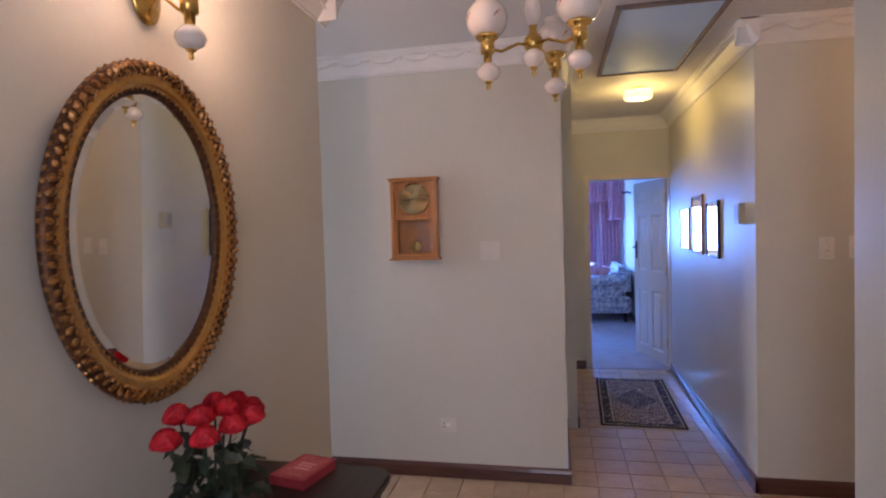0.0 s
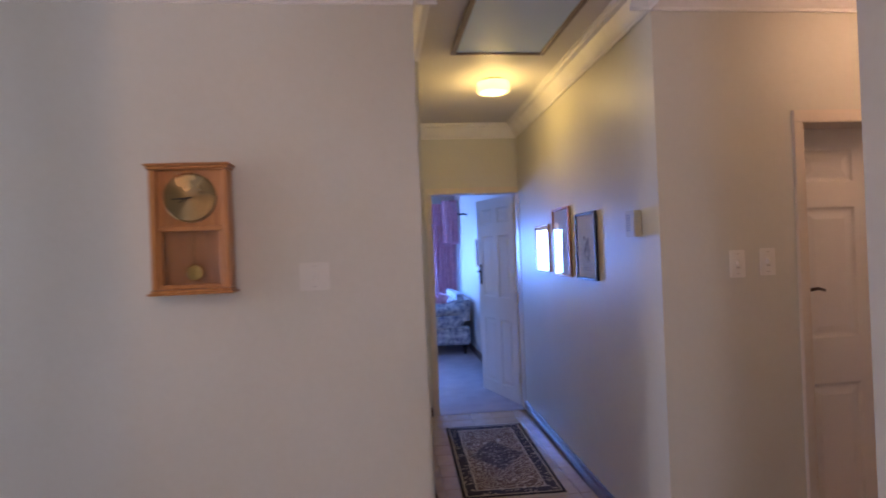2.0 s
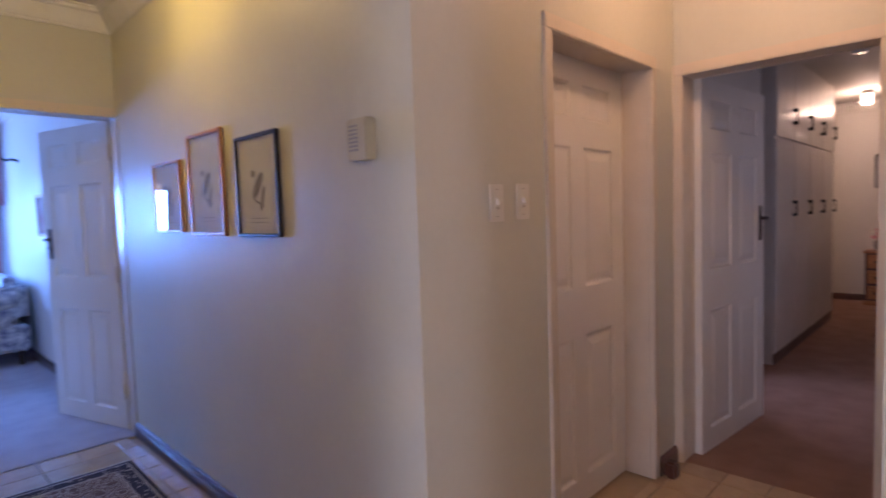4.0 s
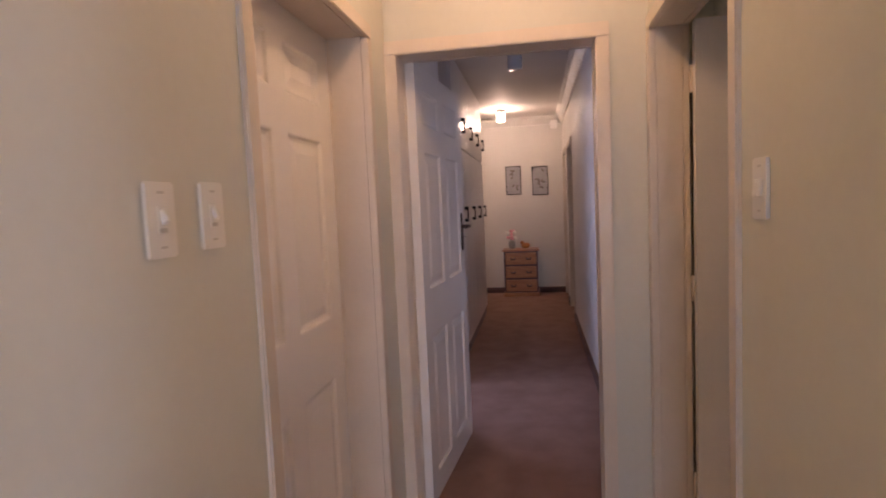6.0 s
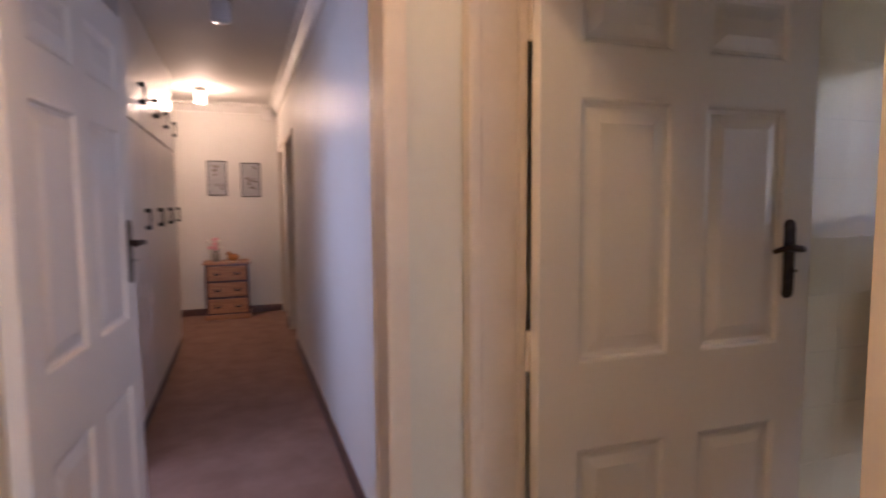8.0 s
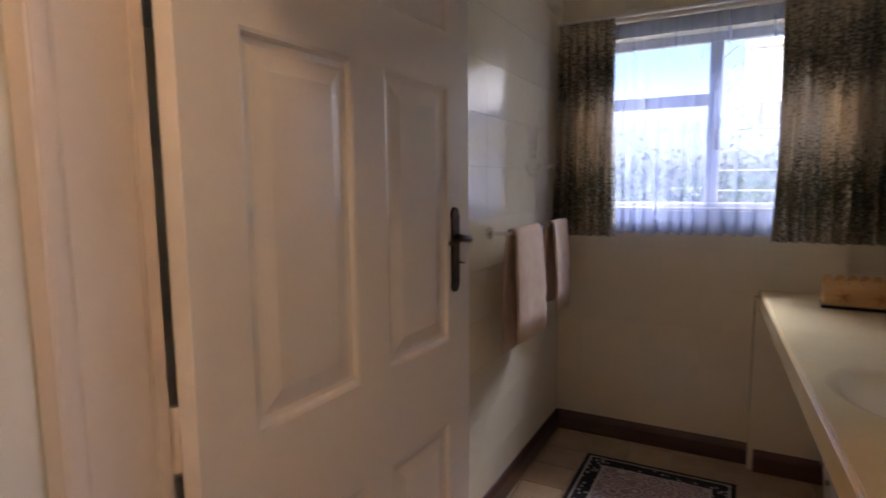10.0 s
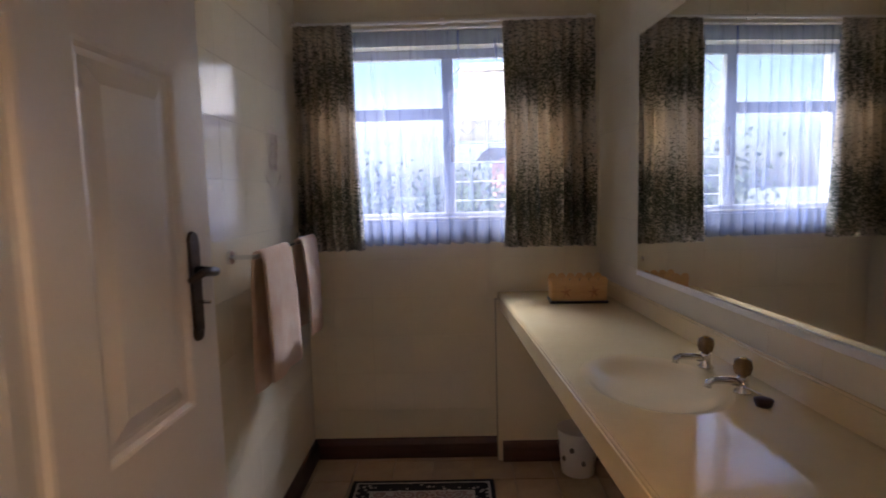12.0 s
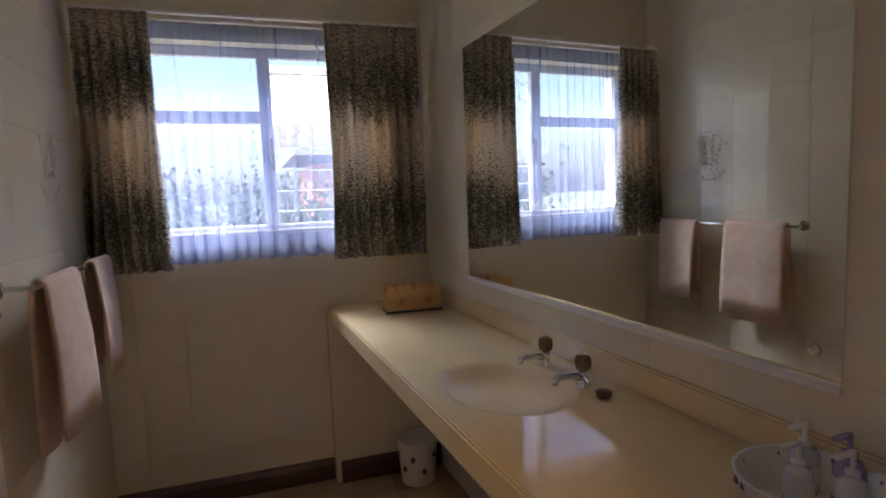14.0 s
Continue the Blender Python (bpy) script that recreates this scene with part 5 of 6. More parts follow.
# ---- bathroom ----
def bath_window():
    yw = BS - 0.11
    t = thing("window_1", "white steel bathroom window with burglar bars", "window", (0, yw, 0), kind="structure")
    def bar(lo, hi, nm="window_frame"):
        return part(nm, box(lo, hi, 0.004), "steel", t)
    mx = 1.742
    bar((WX0, -0.02, WZ0), (WX0 + 0.04, 0.02, WZ1))
    bar((WX1 - 0.04, -0.02, WZ0), (WX1, 0.02, WZ1))
    bar((WX0 + 0.0405, -0.02, WZ0), (WX1 - 0.0405, 0.02, WZ0 + 0.04))
    bar((WX0 + 0.0405, -0.02, WZ1 - 0.045), (WX1 - 0.0405, 0.02, WZ1))
    bar((mx - 0.03, -0.025, WZ0 + 0.0405), (mx + 0.03, 0.025, WZ1 - 0.0455), "mullion")
    bar((mx + 0.0305, -0.022, 1.77), (WX1 - 0.0405, 0.022, 1.83), "transom")
    part("stay", box((mx - 0.025, 0.026, 1.55), (mx - 0.01, 0.04, 1.7), 0.003), "bronze", t)
    for x0, x1, z0, z1 in ((WX0 + 0.0405, mx - 0.0305, WZ0 + 0.0405, WZ1 - 0.0455), (mx + 0.0305, WX1 - 0.0405, WZ0 + 0.0405, 1.7695), (mx + 0.0305, WX1 - 0.0405, 1.8305, WZ1 - 0.0455)):
        p = part("pane", box((x0, -0.002, z0), (x1, 0.002, z1)), "glass", t)
        p.visible_shadow = False
    part("window_sill", box((WX0 + 0.001, 0.021, WZ0 + 0.001), (WX1 - 0.001, 0.097, WZ0 + 0.018), 0.004), "wall_tile", t)
    for k in range(4):
        x = WX0 + 0.06 + k * 0.12
        for sgn in (-1, 1):
            pts = [(x + 0.06 + sgn * 0.05 * (1 if j % 2 else -1), -0.05, WZ0 + 0.45 + 0.09 * j) for j in range(5)]
            part("burglar_bar", tube(pts, 0.004, 6), "steel", t)
    for z in (WZ0 + 0.1, WZ0 + 0.2, WZ0 + 0.3, WZ0 + 0.4):
        part("burglar_bar", tube([(WX0, -0.05, z), (mx, -0.05, z)], 0.005, 6), "steel", t)


bath_window()
drape("printed_curtain", "short lined curtain with a dark woodland print", "curtain", 2.195, 2.475, -0.325, 1.12, 2.2, 6, 0.038, flare=0.06, heading=0.07, seed=21)
drape("printed_curtain", "short woodland-print curtain beside the mirror wall", "curtain", 1.04, 1.475, -0.325, 1.12, 2.2, 8, 0.038, flare=0.0, heading=0.07, seed=22)


def net_curtain(x0, x1, y, z0, z1, folds, seed):
    """Sheer net gathered at the top, hanging in uneven folds that lap over themselves."""
    t = thing("lace_curtain", "white sheer net curtain, tinted daylight blue, across the bathroom window", "curtain", ((x0 + x1) / 2, y, z0))
    rng = random.Random(seed)
    ends = [0.0]
    for _ in range(folds):
        ends.append(ends[-1] + rng.uniform(0.55, 1.5))
    ends = [e / ends[-1] * (x1 - x0) - (x1 - x0) / 2 for e in ends]
    lap = [rng.uniform(0.5, 1.45) for _ in range(folds)]
    lean = [rng.uniform(-0.016, 0.016) for _ in range(folds + 1)]
    bm = bmesh.new()
    n, nz, rows = 16, 18, []
    for k in range(nz + 1):
        v = k / nz
        gather = min(1.0, (1 - v) / 0.12)
        row = []
        for f in range(folds):
            w = ends[f + 1] - ends[f]
            for i in range(n):
                p = i / n
                sway = (lean[f] * (1 - p) + lean[f + 1] * p) * (1 - v)
                xx = ends[f] + w * p + gather * lap[f] * w / 6.283 * math.sin(6.283 * p) * (1.1 - 0.25 * v) + sway
                yy = 0.014 * math.cos(6.283 * p) * (0.35 + 0.65 * gather) + (1 - gather) * 0.004 * math.sin(6.283 * 5 * p)
                row.append(bm.verts.new((xx, yy, (z1 - z0) * v + 0.006 * math.sin(6.283 * p) * (1 - v))))
        rows.append(row)
    for a, b in zip(rows, rows[1:]):
        for i in range(len(a) - 1):
            bm.faces.new((a[i], a[i + 1], b[i + 1], b[i]))
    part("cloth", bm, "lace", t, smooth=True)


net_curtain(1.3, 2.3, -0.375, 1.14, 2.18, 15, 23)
t = thing("curtain_rail", "white double curtain rail above the bathroom window", "curtain rail", (0, 0, 0))
part("rail", box((1.03, -0.345, 2.2), (2.485, -0.325, 2.215), 0.003), "plastic", t)
part("rail", box((1.05, -0.385, 2.185), (2.47, -0.37, 2.196), 0.003), "plastic", t)
for x in (1.06, 1.76, 2.45):
    part("bracket", box((x - 0.012, BS, 2.2155), (x + 0.012, -0.325, 2.222), 0.001), "plastic", t)

CT, CF = 0.88, 1.48


def vanity():
    t = thing("vanity", "long cream cultured-marble vanity top with moulded basin", "vanity", (0, 0, 0))
    bx, by, rx, ry = 1.252, 0.955, 0.172, 0.222
    x0, x1, y0, y1 = BW + 0.002, CF, BS + 0.002, BI - 0.002
    corners = [(x0, y0), (x1, y0), (x1, y1), (x0, y1)]
    angs = sorted([2 * math.pi * i / 56 for i in range(56)] + [math.atan2(y - by, x - bx) % (2 * math.pi) for x, y in corners])
    bm = bmesh.new()
    def edge_point(a):
        c, s = math.cos(a), math.sin(a)
        k = min([v for v in (((x1 - bx) / c if c > 1e-9 else 9e9), ((x0 - bx) / c if c < -1e-9 else 9e9), ((y1 - by) / s if s > 1e-9 else 9e9), ((y0 - by) / s if s < -1e-9 else 9e9)) if v > 0])
        return bx + k * c, by + k * s
    rows = [[bm.verts.new((*edge_point(a), CT - 0.03)) for a in angs], [bm.verts.new((*edge_point(a), CT)) for a in angs]]
    for f, z in ((1.07, CT), (1.03, CT - 0.002), (0.97, CT - 0.005), (0.9, CT - 0.013), (0.78, CT - 0.03), (0.55, CT - 0.046), (0.25, CT - 0.054), (0.09, CT - 0.056)):
        rows.append([bm.verts.new((bx + f * rx * math.cos(a), by + f * ry * math.sin(a), z)) for a in angs])
    n = len(angs)
    for k, (a, b) in enumerate(zip(rows, rows[1:])):
        for i in range(n):
            f = bm.faces.new((a[i], a[(i + 1) % n], b[(i + 1) % n], b[i]))
            f.material_index = 1 if k >= 3 else 0
            f.smooth = k >= 2
    bm.faces.new(rows[-1]).material_index = 1
    bmesh.ops.recalc_face_normals(bm, faces=bm.faces[:])
    lip = box((CF - 0.02, BS + 0.002, CT - 0.085), (CF + 0.004, BI - 0.002, CT + 0.002), 0.01, 3)
    part("slab", bm, ["worktop", "basin"], t)
    part("front_lip", lip, "worktop", t, "rounded cream front edge")
    part("upstand", box((BW + 0.001, BS + 0.002, CT + 0.0005), (BW + 0.02, BI - 0.002, CT + 0.075), 0.006, 2), "worktop", t)
    part("support_pier", box((BW + 0.001, BS + 0.001, 0.0), (1.499, BS + 0.059, CT - 0.031)), "wall_tile", t)
    for ob in t.children:                        # the top follows the wall
        for v in ob.data.vertices:
            v.co.x -= LEAN * (v.co.y - 0.1)


vanity()


def tap(x, y, label):
    t = thing("pillar_tap", label, "tap", (x, y, CT + 0.0005), group="basin taps")
    t.scale = (0.85, 0.85, 0.9)
    part("body", lathe([(0.024, 0), (0.024, 0.005), (0.017, 0.01), (0.016, 0.035), (0.018, 0.04), (0.012, 0.05), (0.0, 0.051)], n=18), "chrome", t, smooth=True)
    part("spout", tube([(0.0, 0, 0.028), (0.04, 0, 0.036), (0.085, 0, 0.038), (0.1, 0, 0.03), (0.102, 0, 0.018)], [0.013, 0.011, 0.01, 0.011, 0.011], 12), "chrome", t, smooth=True)
    part("knob", lathe([(0.012, 0.05), (0.022, 0.055), (0.027, 0.075), (0.024, 0.092), (0.012, 0.098), (0.0, 0.098)], n=24, flute=0.08, flutes=6), "smoky", t, "smoky faceted knob", smooth=True)
    part("knob_cap", lathe([(0.01, 0.0982), (0.01, 0.102), (0.0, 0.103)], n=12), "brass", t)


tap(1.02, 0.86, "chrome pillar tap with smoky faceted knob")
tap(1.02, 1.063, "chrome pillar tap holding the basin plug chain")
t = thing("basin_plug", "dark red-brown rubber basin plug on a bead chain", "plug", (1.015, 1.15, CT + 0.0005))
part("plug", lathe([(0.017, 0), (0.02, 0.008), (0.022, 0.016), (0.012, 0.02), (0.0, 0.02)], n=18), "skirting", t, smooth=True)
part("chain", tube([(0, -0.01, 0.024), (0.02, -0.04, 0.03), (0.015, -0.075, 0.035)], 0.0018, 6), "chrome", t)


def tissue_box():
    t = thing("tissue_box", "scalloped wooden tissue box with starfish on the vanity", "tissue box", (1.165, -0.135, CT + 0.0005), -3)
    t.scale = (1.08, 1.1, 1.3)
    part("base", box((-0.12, -0.06, 0.0), (0.12, 0.06, 0.008), 0.002), "black", t)
    part("box", box((-0.115, -0.055, 0.0085), (0.115, 0.055, 0.075), 0.003), "card", t)
    for y in (-0.056, 0.052):
        for k in range(6):
            bm = bmesh.new()
            add_lathe(bm, [(0.019, 0), (0.019, 0.004)], (0, 0, 0), 14)
            for v in bm.verts:
                v.co = Vector((-0.098 + k * 0.039 + v.co.x, y + v.co.z, 0.076 + max(v.co.y, -0.012)))
            part("scallop", bm, "card", t)
    for x in (-0.06, 0.055):
        bm = bmesh.new()
        for k in range(5):
            a = radians(72 * k + 10)
            add_tube(bm, [(x, 0.0555, 0.04), (x + 0.022 * math.sin(a), 0.0555, 0.04 + 0.022 * math.cos(a))], [0.005, 0.0015], 5)
        part("starfish", bm, "oak", t)
    part("slot", lathe([(0.04, 0.0752), (0.04, 0.0765), (0.0, 0.0766)], n=20), "black", t).matrix_basis = Matrix.Diagonal((1.2, 0.5, 1, 1))


tissue_box()


def vanity_mirror():
    y0, y1, z0, z1 = 0.1, 1.66, 1.056, 2.005
    t = thing("vanity_mirror", "large frameless wall mirror above the vanity", "mirror", (BW, 0.1, 0), math.degrees(math.atan(LEAN)))
    y0, y1 = y0 - 0.1, y1 - 0.1
    part("mirror_glass", box((0.0005, y0, z0), (0.006, y1, z1), 0.001), "mirror", t)
    part("channel", box((0.0005, y0, z0 - 0.022), (0.012, y1, z0 - 0.0005), 0.002), "plastic", t, "white bottom channel")
    for y in (y0 + 0.05, y1 - 0.05):
        for z in (z0 + 0.05, z1 - 0.05):
            s = part("screw_cap", lathe([(0.012, 0.0062), (0.011, 0.009), (0.0, 0.011)], n=14), "chrome", t)
            s.matrix_basis = pose(0, y, z, 0, 90, 0)


vanity_mirror()


def towel_rail():
    x = 2.4
    t = thing("towel_rail", "chrome towel rail fixed to the tiled wall", "towel rail", (0, 0, -0.022))
    part("bar", tube([(x, 0.59, 1.22), (x, -0.3, 1.22)], 0.007, 12), "chrome", t, smooth=True)
    for y in (0.57, -0.27):
        part("post", tube([(BE, y, 1.22), (BE - 0.012, y, 1.22), (BE - 0.013, y, 1.22), (x, y, 1.22)], [0.024, 0.024, 0.008, 0.008], 14), "chrome", t)


towel_rail()


def towel(y0, y1, zf, zb, seed, label):
    x = 2.4
    t = thing("hand_towel", label, "towel", (x, (y0 + y1) / 2, -0.022), group="towels on the rail")
    prof = [(0.024, zb), (0.024, zb + 0.1), (0.02, 1.14), (0.014, 1.215), (0.008, 1.229), (0.0, 1.233), (-0.008, 1.229), (-0.014, 1.215), (-0.02, 1.14), (-0.028, zf + 0.25), (-0.032, zf + 0.1), (-0.032, zf)]
    bm = bmesh.new()
    rng = random.Random(seed)
    n, rows = 14, []
    w = y1 - y0
    for i in range(n + 1):
        u = i / n - 0.5
        rows.append([bm.verts.new((px + (0.006 * math.sin(9 * u + seed + 2 * pz) * (1.23 - pz) * 2.2), u * w * (1 - 0.08 * (1.23 - pz) + 0.03 * math.sin(8 * pz + seed)), pz + 0.02 * u * (1.23 - pz))) for px, pz in prof])
    for a, b in zip(rows, rows[1:]):
        for k in range(len(prof) - 1):
            bm.faces.new((a[k], a[k + 1], b[k + 1], b[k]))
    bmesh.ops.recalc_face_normals(bm, faces=bm.faces[:])
    ob = part("cloth", bm, "towel", t, smooth=True)
    md = ob.modifiers.new("thick", "SOLIDIFY")
    md.thickness, md.offset = 0.007, 1


towel(0.22, 0.55, 0.77, 0.73, 1, "peach towel folded over the chrome rail")
towel(-0.2, 0.04, 0.8, 0.83, 4, "smaller peach towel hung beside the first")


def bin_pot():
    t = thing("waste_bin", "white waste bin with dark flower motifs under the vanity", "waste bin", (1.14, -0.235, 0.0))
    t.scale = (0.9, 0.9, 0.9)
    part("bucket", lathe([(0.085, 0), (0.09, 0.005), (0.11, 0.24), (0.115, 0.25), (0.108, 0.25), (0.085, 0.01), (0.0, 0.008)], n=28), "plastic", t, smooth=True)
    for a, z in ((60, 0.16), (95, 0.09), (30, 0.1), (130, 0.17), (0, 0.17)):
        r = 0.0895 + (z / 0.24) * 0.02
        part("motif", ellipsoid((r * math.cos(radians(a)), r * math.sin(radians(a)), z), (0.014, 0.014, 0.018), 1), "ink", t)


bin_pot()


def tray_with_bottles():
    t = thing("toiletry_tray", "white oval tray with dark leaf pattern on the vanity", "tray", (1.0, 1.7, CT + 0.0005))
    part("tray", lathe([(0.09, 0), (0.1, 0.004), (0.115, 0.052), (0.118, 0.054), (0.11, 0.052), (0.09, 0.008), (0.0, 0.006)], n=32), "plastic", t, smooth=True)
    for k in range(16):
        a = radians(22.5 * k)
        part("leaf_motif", ellipsoid((0.109 * math.cos(a), 0.109 * math.sin(a), 0.027 + 0.012 * (k % 2)), (0.006, 0.006, 0.009), 1), "ink", t)
    for x, y, h, r, mat, lab in ((0.975, 1.665, 0.09, 0.022, "bottle", "clear pump bottle of hand lotion in the tray"), (0.955, 1.725, 0.092, 0.023, "lilac", "lilac bottle with pump in the tray"), (1.02, 1.69, 0.075, 0.022, "bottle", "pale bottle of soap in the tray"), (1.005, 1.765, 0.09, 0.02, "plastic", "tall white bottle in the tray")):
        b = thing("toiletry_bottle", lab, "bottle", (x, y, CT + 0.0075), group="toiletries in the tray")
        part("body", lathe([(r * 0.9, 0), (r, 0.006), (r, h * 0.7), (r * 0.8, h * 0.82), (r * 0.4, h * 0.86), (r * 0.4, h * 0.92), (0.0, h * 0.921)], n=18), mat, b, smooth=True)
        part("pump", add_tube(lathe([(r * 0.5, h * 0.9), (r * 0.5, h), (0.004, h + 0.002), (0.004, h + 0.03), (0.0, h + 0.031)], n=14), [(0, 0, h + 0.028), (0.035, 0, h + 0.026)], 0.005, 8), "plastic" if mat != "lilac" else "lilac", b, smooth=True)
        part("label_band", lathe([(r + 0.0006, h * 0.2), (r + 0.0006, h * 0.55)], n=18), "paper", b)


tray_with_bottles()
rug("bath_mat", "pinkish patterned mat with a dark border on the bathroom floor", (1.905, 0.39, 0.0), 0, (0.34, 0.55), "bath_rug", False)


def motif(y, z, seed):
    t = thing("tile_motif", "faded brown plant motif on a pair of wall tiles", "tile motif", (BE - 0.0015, y, z))
    rng = random.Random(seed)
    bowl = [(-0.001, 0.1 * math.cos(radians(a)), -0.07 + 0.075 * math.sin(radians(a))) for a in range(180, 361, 15)]
    for pts in (bowl[1:-1], [(-0.001, -0.06, -0.152), (-0.001, 0.06, -0.152)]):
        part("stroke", tube(pts, 0.0013, 5), "motif", t)
    for k in range(9):
        y0 = rng.uniform(-0.05, 0.05)
        part("stroke", tube([(-0.001, y0, -0.07), (-0.001, y0 * 1.5, 0.0), (-0.001, y0 * 2.0 + rng.uniform(-0.02, 0.02), rng.uniform(0.03, 0.1))], 0.0012, 5), "motif", t)
    for k in range(90):
        part("petal", ellipsoid((-0.001, rng.gauss(0, 0.045), rng.uniform(-0.145, 0.12)), (0.0008, rng.uniform(0.004, 0.012), rng.uniform(0.004, 0.012)), 1), "motif", t)


motif(0.05, 1.58, 3)

# ---- outside ----
def neighbour_house():
    t = thing("neighbour_house", "brick and plaster house beyond the garden", "house", (-1.5, -13, -0.3))
    part("wall", box((-7.5, -5, 0), (1.0, 0, 2.9)), "plaster", t)
    part("wall", box((1.0, -4.5, 0), (1.8, -0.01, 2.6)), "brick", t, "red face-brick return wall")
    bm = bmesh.new()
    vs = [bm.verts.new(p) for p in ((-8.2, -5.6, 2.8), (2.3, -5.6, 2.8), (2.3, 0.6, 2.8), (-8.2, 0.6, 2.8), (-6.5, -2.5, 4.6), (0.6, -2.5, 4.6))]
    for f in ((0, 1, 5, 4), (2, 3, 4, 5), (1, 2, 5), (3, 0, 4), (3, 2, 1, 0)):
        bm.faces.new([vs[i] for i in f])
    part("roof", bm, "roof", t)
    for x in (-5.2, -2.6, -0.3):
        w = part("window", box((x - 0.6, -0.02, 1.0), (x + 0.6, 0.04, 2.2), 0.01), "steel", t)
        part("window_pane", box((x - 0.53, 0.0405, 1.07), (x + 0.53, 0.045, 2.13)), "black", w)


neighbour_house()


def outbuilding():
    t = thing("outbuilding", "white outbuilding with a deep boarded eave", "outbuilding", (0, -3.6, -0.3))
    part("wall", box((-2.0, -2.2, 0), (0.7, 0, 2.45), 0.01), "plaster", t)
    part("eave", box((-2.3, -2.6, 2.45), (1.62, 0.9, 2.52), 0.01), "plaster", t)
    part("fascia", box((-2.3, 0.902, 2.33), (1.62, 0.93, 2.75), 0.005), "plastic", t, "white painted fascia boards")
    part("roof", box((-2.35, -2.65, 2.755), (1.63, 0.95, 2.82), 0.01), "plaster", t)


outbuilding()


def tree(at, h, spread, seed):
    t = thing("garden_tree", "leafy green garden tree beyond the window", "tree", at)
    rng = random.Random(seed)
    bm = tube([(0, 0, 0), (0.05, 0.03, h * 0.25), (-0.04, 0.05, h * 0.5), (0.02, 0.0, h * 0.8)], [0.14, 0.11, 0.08, 0.03])
    tips = []
    for k in range(9):
        a, z = rng.uniform(0, 6.28), rng.uniform(0.3, 0.75) * h
        tip = (spread * 0.7 * math.cos(a), spread * 0.7 * math.sin(a), z + rng.uniform(0.3, 0.9))
        add_tube(bm, [(0, 0, z), tuple(Vector((0, 0, z)).lerp(Vector(tip), 0.5) + Vector((0, 0, 0.1))), tip], [0.05, 0.035, 0.012], 6)
        tips.append(tip)
    part("trunk", bm, "dark_wood", t)
    verts, faces = [], []
    for k in range(3200):
        c = Vector(rng.choice(tips)) * rng.uniform(0.4, 1.1) + Vector((rng.gauss(0, 0.4), rng.gauss(0, 0.4), rng.gauss(0, 0.35)))
        e = Euler((rng.uniform(0, 6), rng.uniform(0, 6), rng.uniform(0, 6))).to_matrix()
        s = rng.uniform(0.04, 0.09)
        b = len(verts)
        verts += [tuple(c + e @ Vector(p)) for p in ((-s, 0, 0), (0, s * 0.5, 0.01), (s, 0, 0), (0, -s * 0.5, 0.01))]
        faces.append((b, b + 1, b + 2, b + 3))
    me = bpy.data.meshes.new("crown")
    me.from_pydata(verts, [], faces)
    me.materials.append(M["plant"])
    cr = new("crown", me)
    cr.parent = t
    tagged(cr, kind="stuff")


tree((4.4, -9.0, -0.3), 1.75, 1.5, 1)
tree((2.6, -10.5, -0.3), 1.6, 1.4, 2)
tree((6.6, -10.0, -0.3), 1.8, 1.6, 3)
tree((1.3, -9.2, -0.3), 1.2, 1.3, 5)
tree((-0.6, -10.2, -0.3), 1.1, 1.4, 6)

# ---- tiles ----
def rect_tile(cache, w, h, d, key, mat):
    """Bevelled tile mesh lying in x-y, centred, top at z = d."""
    k = (key, round(w, 3), round(h, 3))
    if k not in cache:
        b = 0.0025 if key == "floor" else 0.0004
        vs = [(-w / 2, -h / 2, 0), (w / 2, -h / 2, 0), (w / 2, h / 2, 0), (-w / 2, h / 2, 0), (-w / 2, -h / 2, d - b), (w / 2, -h / 2, d - b), (w / 2, h / 2, d - b), (-w / 2, h / 2, d - b),
              (-w / 2 + b, -h / 2 + b, d), (w / 2 - b, -h / 2 + b, d), (w / 2 - b, h / 2 - b, d), (-w / 2 + b, h / 2 - b, d)]
        fs = [(0, 1, 5, 4), (1, 2, 6, 5), (2, 3, 7, 6), (3, 0, 4, 7), (4, 5, 9, 8), (5, 6, 10, 9), (6, 7, 11, 10), (7, 4, 8, 11), (8, 9, 10, 11)]
        me = bpy.data.meshes.new("tile")
        me.from_pydata(vs, [], fs)
        me.materials.append(M[mat])
        cache[k] = me
    return cache[k]


TILES = {}
RNG = random.Random(77)
floor = bpy.data.objects["floor"]


def spans(a, b, p, g, origin=0.0):
    out, k = [], math.floor((a - origin) / p)
    while origin + k * p < b:
        lo, hi = max(a, origin + k * p + g / 2), min(b, origin + (k + 1) * p - g / 2)
        if hi - lo > 0.015:
            out.append((lo, hi))
        k += 1
    return out


def lay_floor(x0, x1, y0, y1, single=True):
    big_v, big_f = [], []
    for xa, xb in spans(x0, x1, 0.2, 0.004, 0.06):
        for ya, yb in spans(y0, y1, 0.2, 0.004, 0.03):
            me = rect_tile(TILES, xb - xa, yb - ya, 0.012, "floor", "tile")
            m = pose((xa + xb) / 2, (ya + yb) / 2, -0.012 + RNG.uniform(-0.0006, 0.0), RNG.uniform(-0.15, 0.15), RNG.uniform(-0.15, 0.15), 0)
            if single:
                ob = new("tile", me)
                ob.parent = floor
                ob.matrix_world = m
            else:
                o = len(big_v)
                big_v += [tuple(m @ v.co) for v in me.vertices]
                big_f += [tuple(o + i for i in p.vertices) for p in me.polygons]
    if not single:
        me = bpy.data.meshes.new("tile_field")
        me.from_pydata(big_v, [], big_f)
        me.materials.append(M["tile"])
        ob = tagged(new("tile_field", me), kind="stuff")
        ob.parent = floor


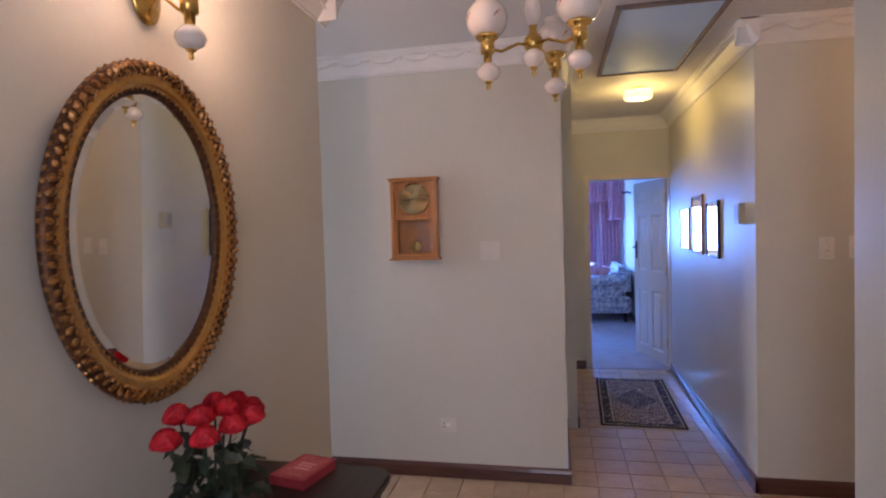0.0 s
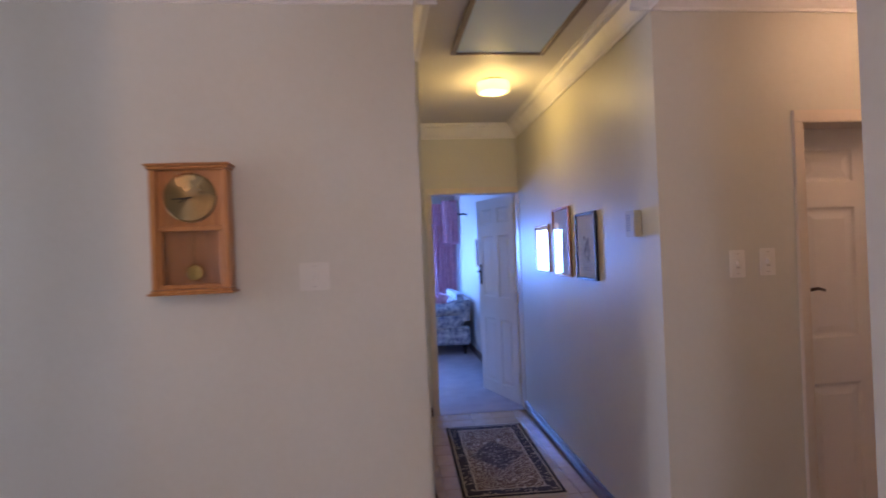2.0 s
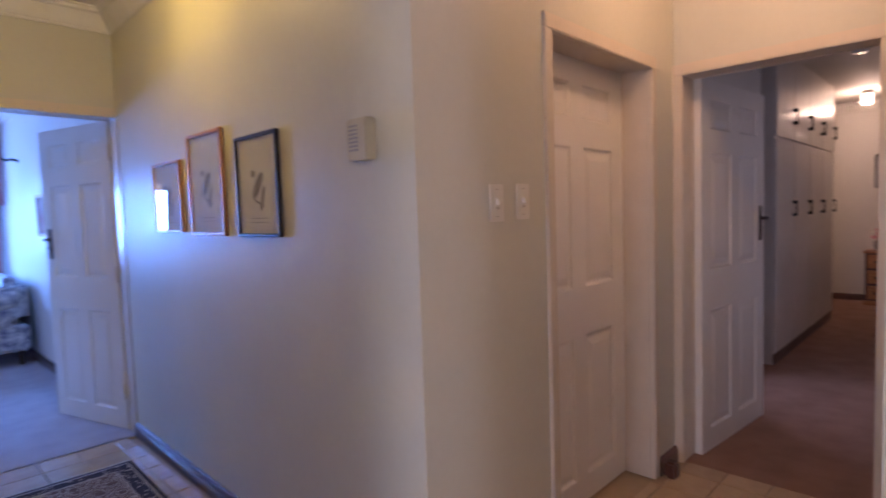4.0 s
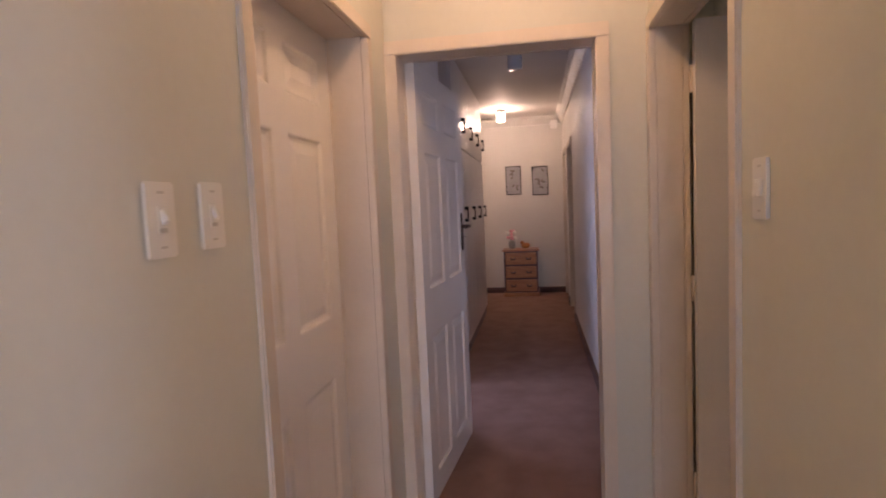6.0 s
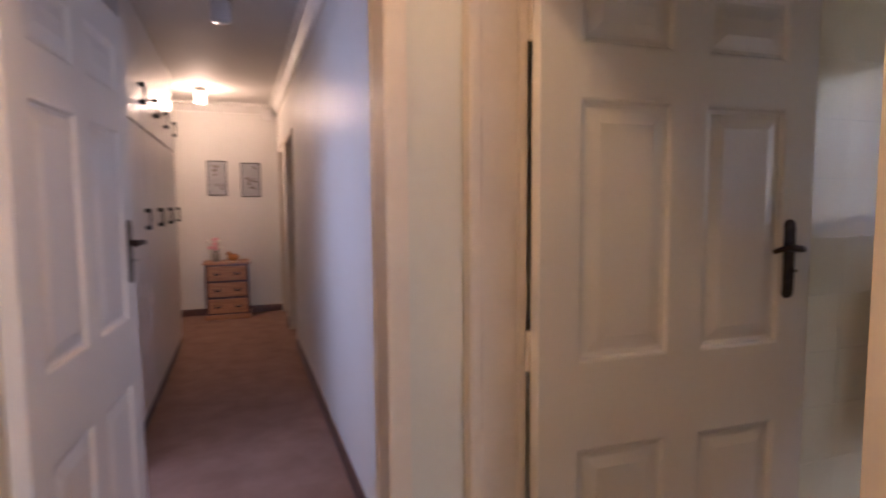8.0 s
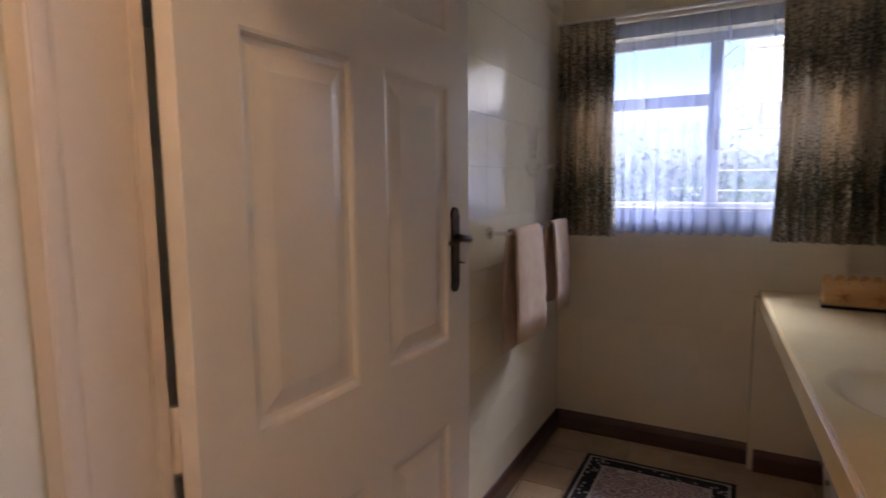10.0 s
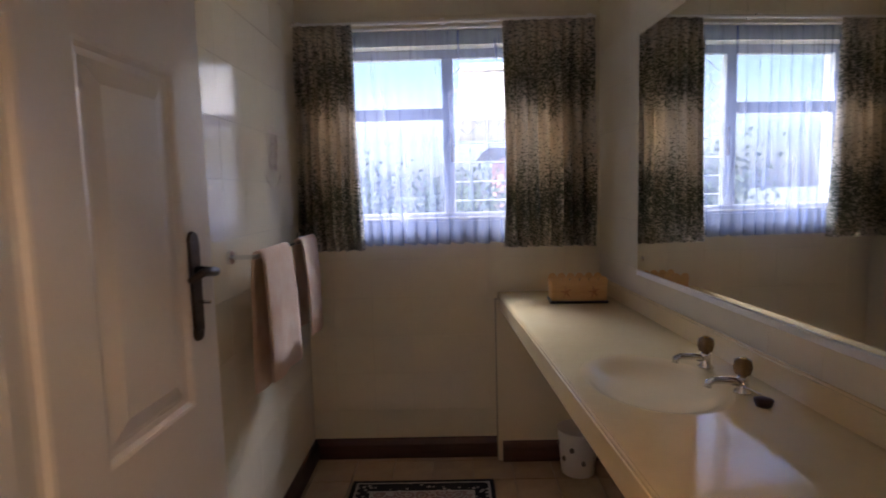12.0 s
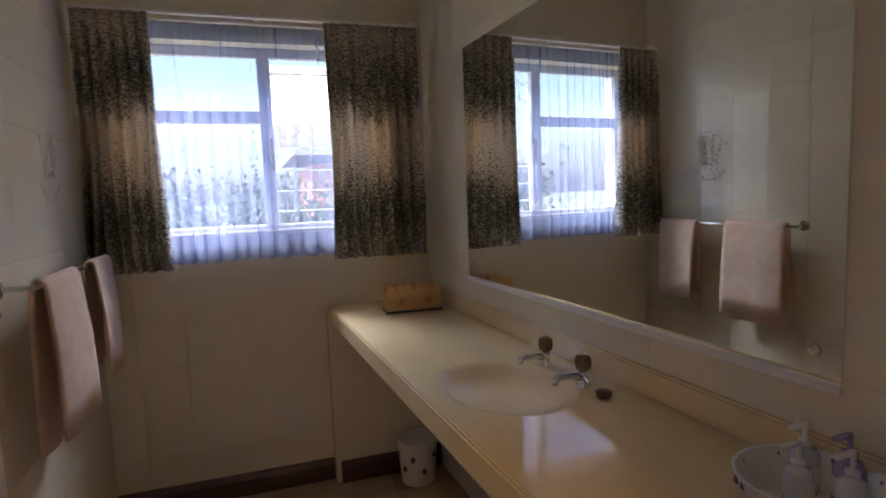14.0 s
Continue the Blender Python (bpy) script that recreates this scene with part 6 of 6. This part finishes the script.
lay_floor(CX, PX, 3.235, PY)
lay_floor(-1.595, NX, 2.235, 3.235)
lay_floor(NX, X3 + 0.018, BN, 3.235)
lay_floor(0.86, BE, BS, BI)
for r in ((-4.6, -1.6, -2.2, 3.25), (-1.595, NX, -2.2, 2.235), (1.438, 2.325, BI, BN), (NX, X3 + 0.018, 3.235, SY), (-1.595, CX, 3.235, 3.25), (-0.215, 0.605, PY, PY + 0.018)):
    lay_floor(*r, single=False)


def lay_wall(owner, a0, a1, z0, z1, place, holes=()):
    """Glazed wall tiles; place(a, z) gives the pose of a tile centred at a along the wall and z up."""
    ow = bpy.data.objects[owner]
    for aa, ab in spans(a0, a1, 0.2, 0.0006, a0):
        for za, zb in spans(z0, z1, 0.2, 0.0006, 0.06):
            pieces = [(aa, ab, za, zb)]
            for h0, h1, k0, k1 in holes:
                nxt = []
                for p in pieces:
                    if p[1] <= h0 or p[0] >= h1 or p[3] <= k0 or p[2] >= k1:
                        nxt.append(p)
                        continue
                    for q in ((p[0], min(p[1], h0), p[2], p[3]), (max(p[0], h1), p[1], p[2], p[3]), (max(p[0], h0), min(p[1], h1), p[2], min(p[3], k0)), (max(p[0], h0), min(p[1], h1), max(p[2], k1), p[3])):
                        if q[1] - q[0] > 0.008 and q[3] - q[2] > 0.008:
                            nxt.append(q)
                pieces = nxt
            for p in pieces:
                ob = new("tile", rect_tile(TILES, p[1] - p[0], p[3] - p[2], 0.002, "wall", "wall_tile"))
                ob.parent = ow
                ob.matrix_world = place((p[0] + p[1]) / 2, (p[2] + p[3]) / 2) @ pose(0, 0, RNG.uniform(-0.0001, 0), RNG.uniform(-0.06, 0.06), RNG.uniform(-0.06, 0.06), 0)


lay_wall("wall_bathroom_east", BS, BI, 0.0, CEIL, lambda a, z: Matrix.Translation((BE + 0.002, a, z)) @ Matrix(((0, 0, -1, 0), (1, 0, 0, 0), (0, 1, 0, 0), (0, 0, 0, 1))))
lay_wall("wall_bathroom_west", BS, BI, 0.88, CEIL, lambda a, z: Matrix.Translation((bx_wall(a) - 0.002, a, z)) @ Matrix.Rotation(math.atan(LEAN), 4, "Z") @ Matrix(((0, 0, 1, 0), (1, 0, 0, 0), (0, 1, 0, 0), (0, 0, 0, 1))), [(0.12, 1.63, 1.07, 1.99)])
lay_wall("wall_bathroom_south", BW, BE, 0.0, CEIL, lambda a, z: Matrix.Translation((a, BS - 0.002, z)) @ Matrix(((1, 0, 0, 0), (0, 0, 1, 0), (0, 1, 0, 0), (0, 0, 0, 1))), [(WX0, WX1, WZ0, WZ1)])
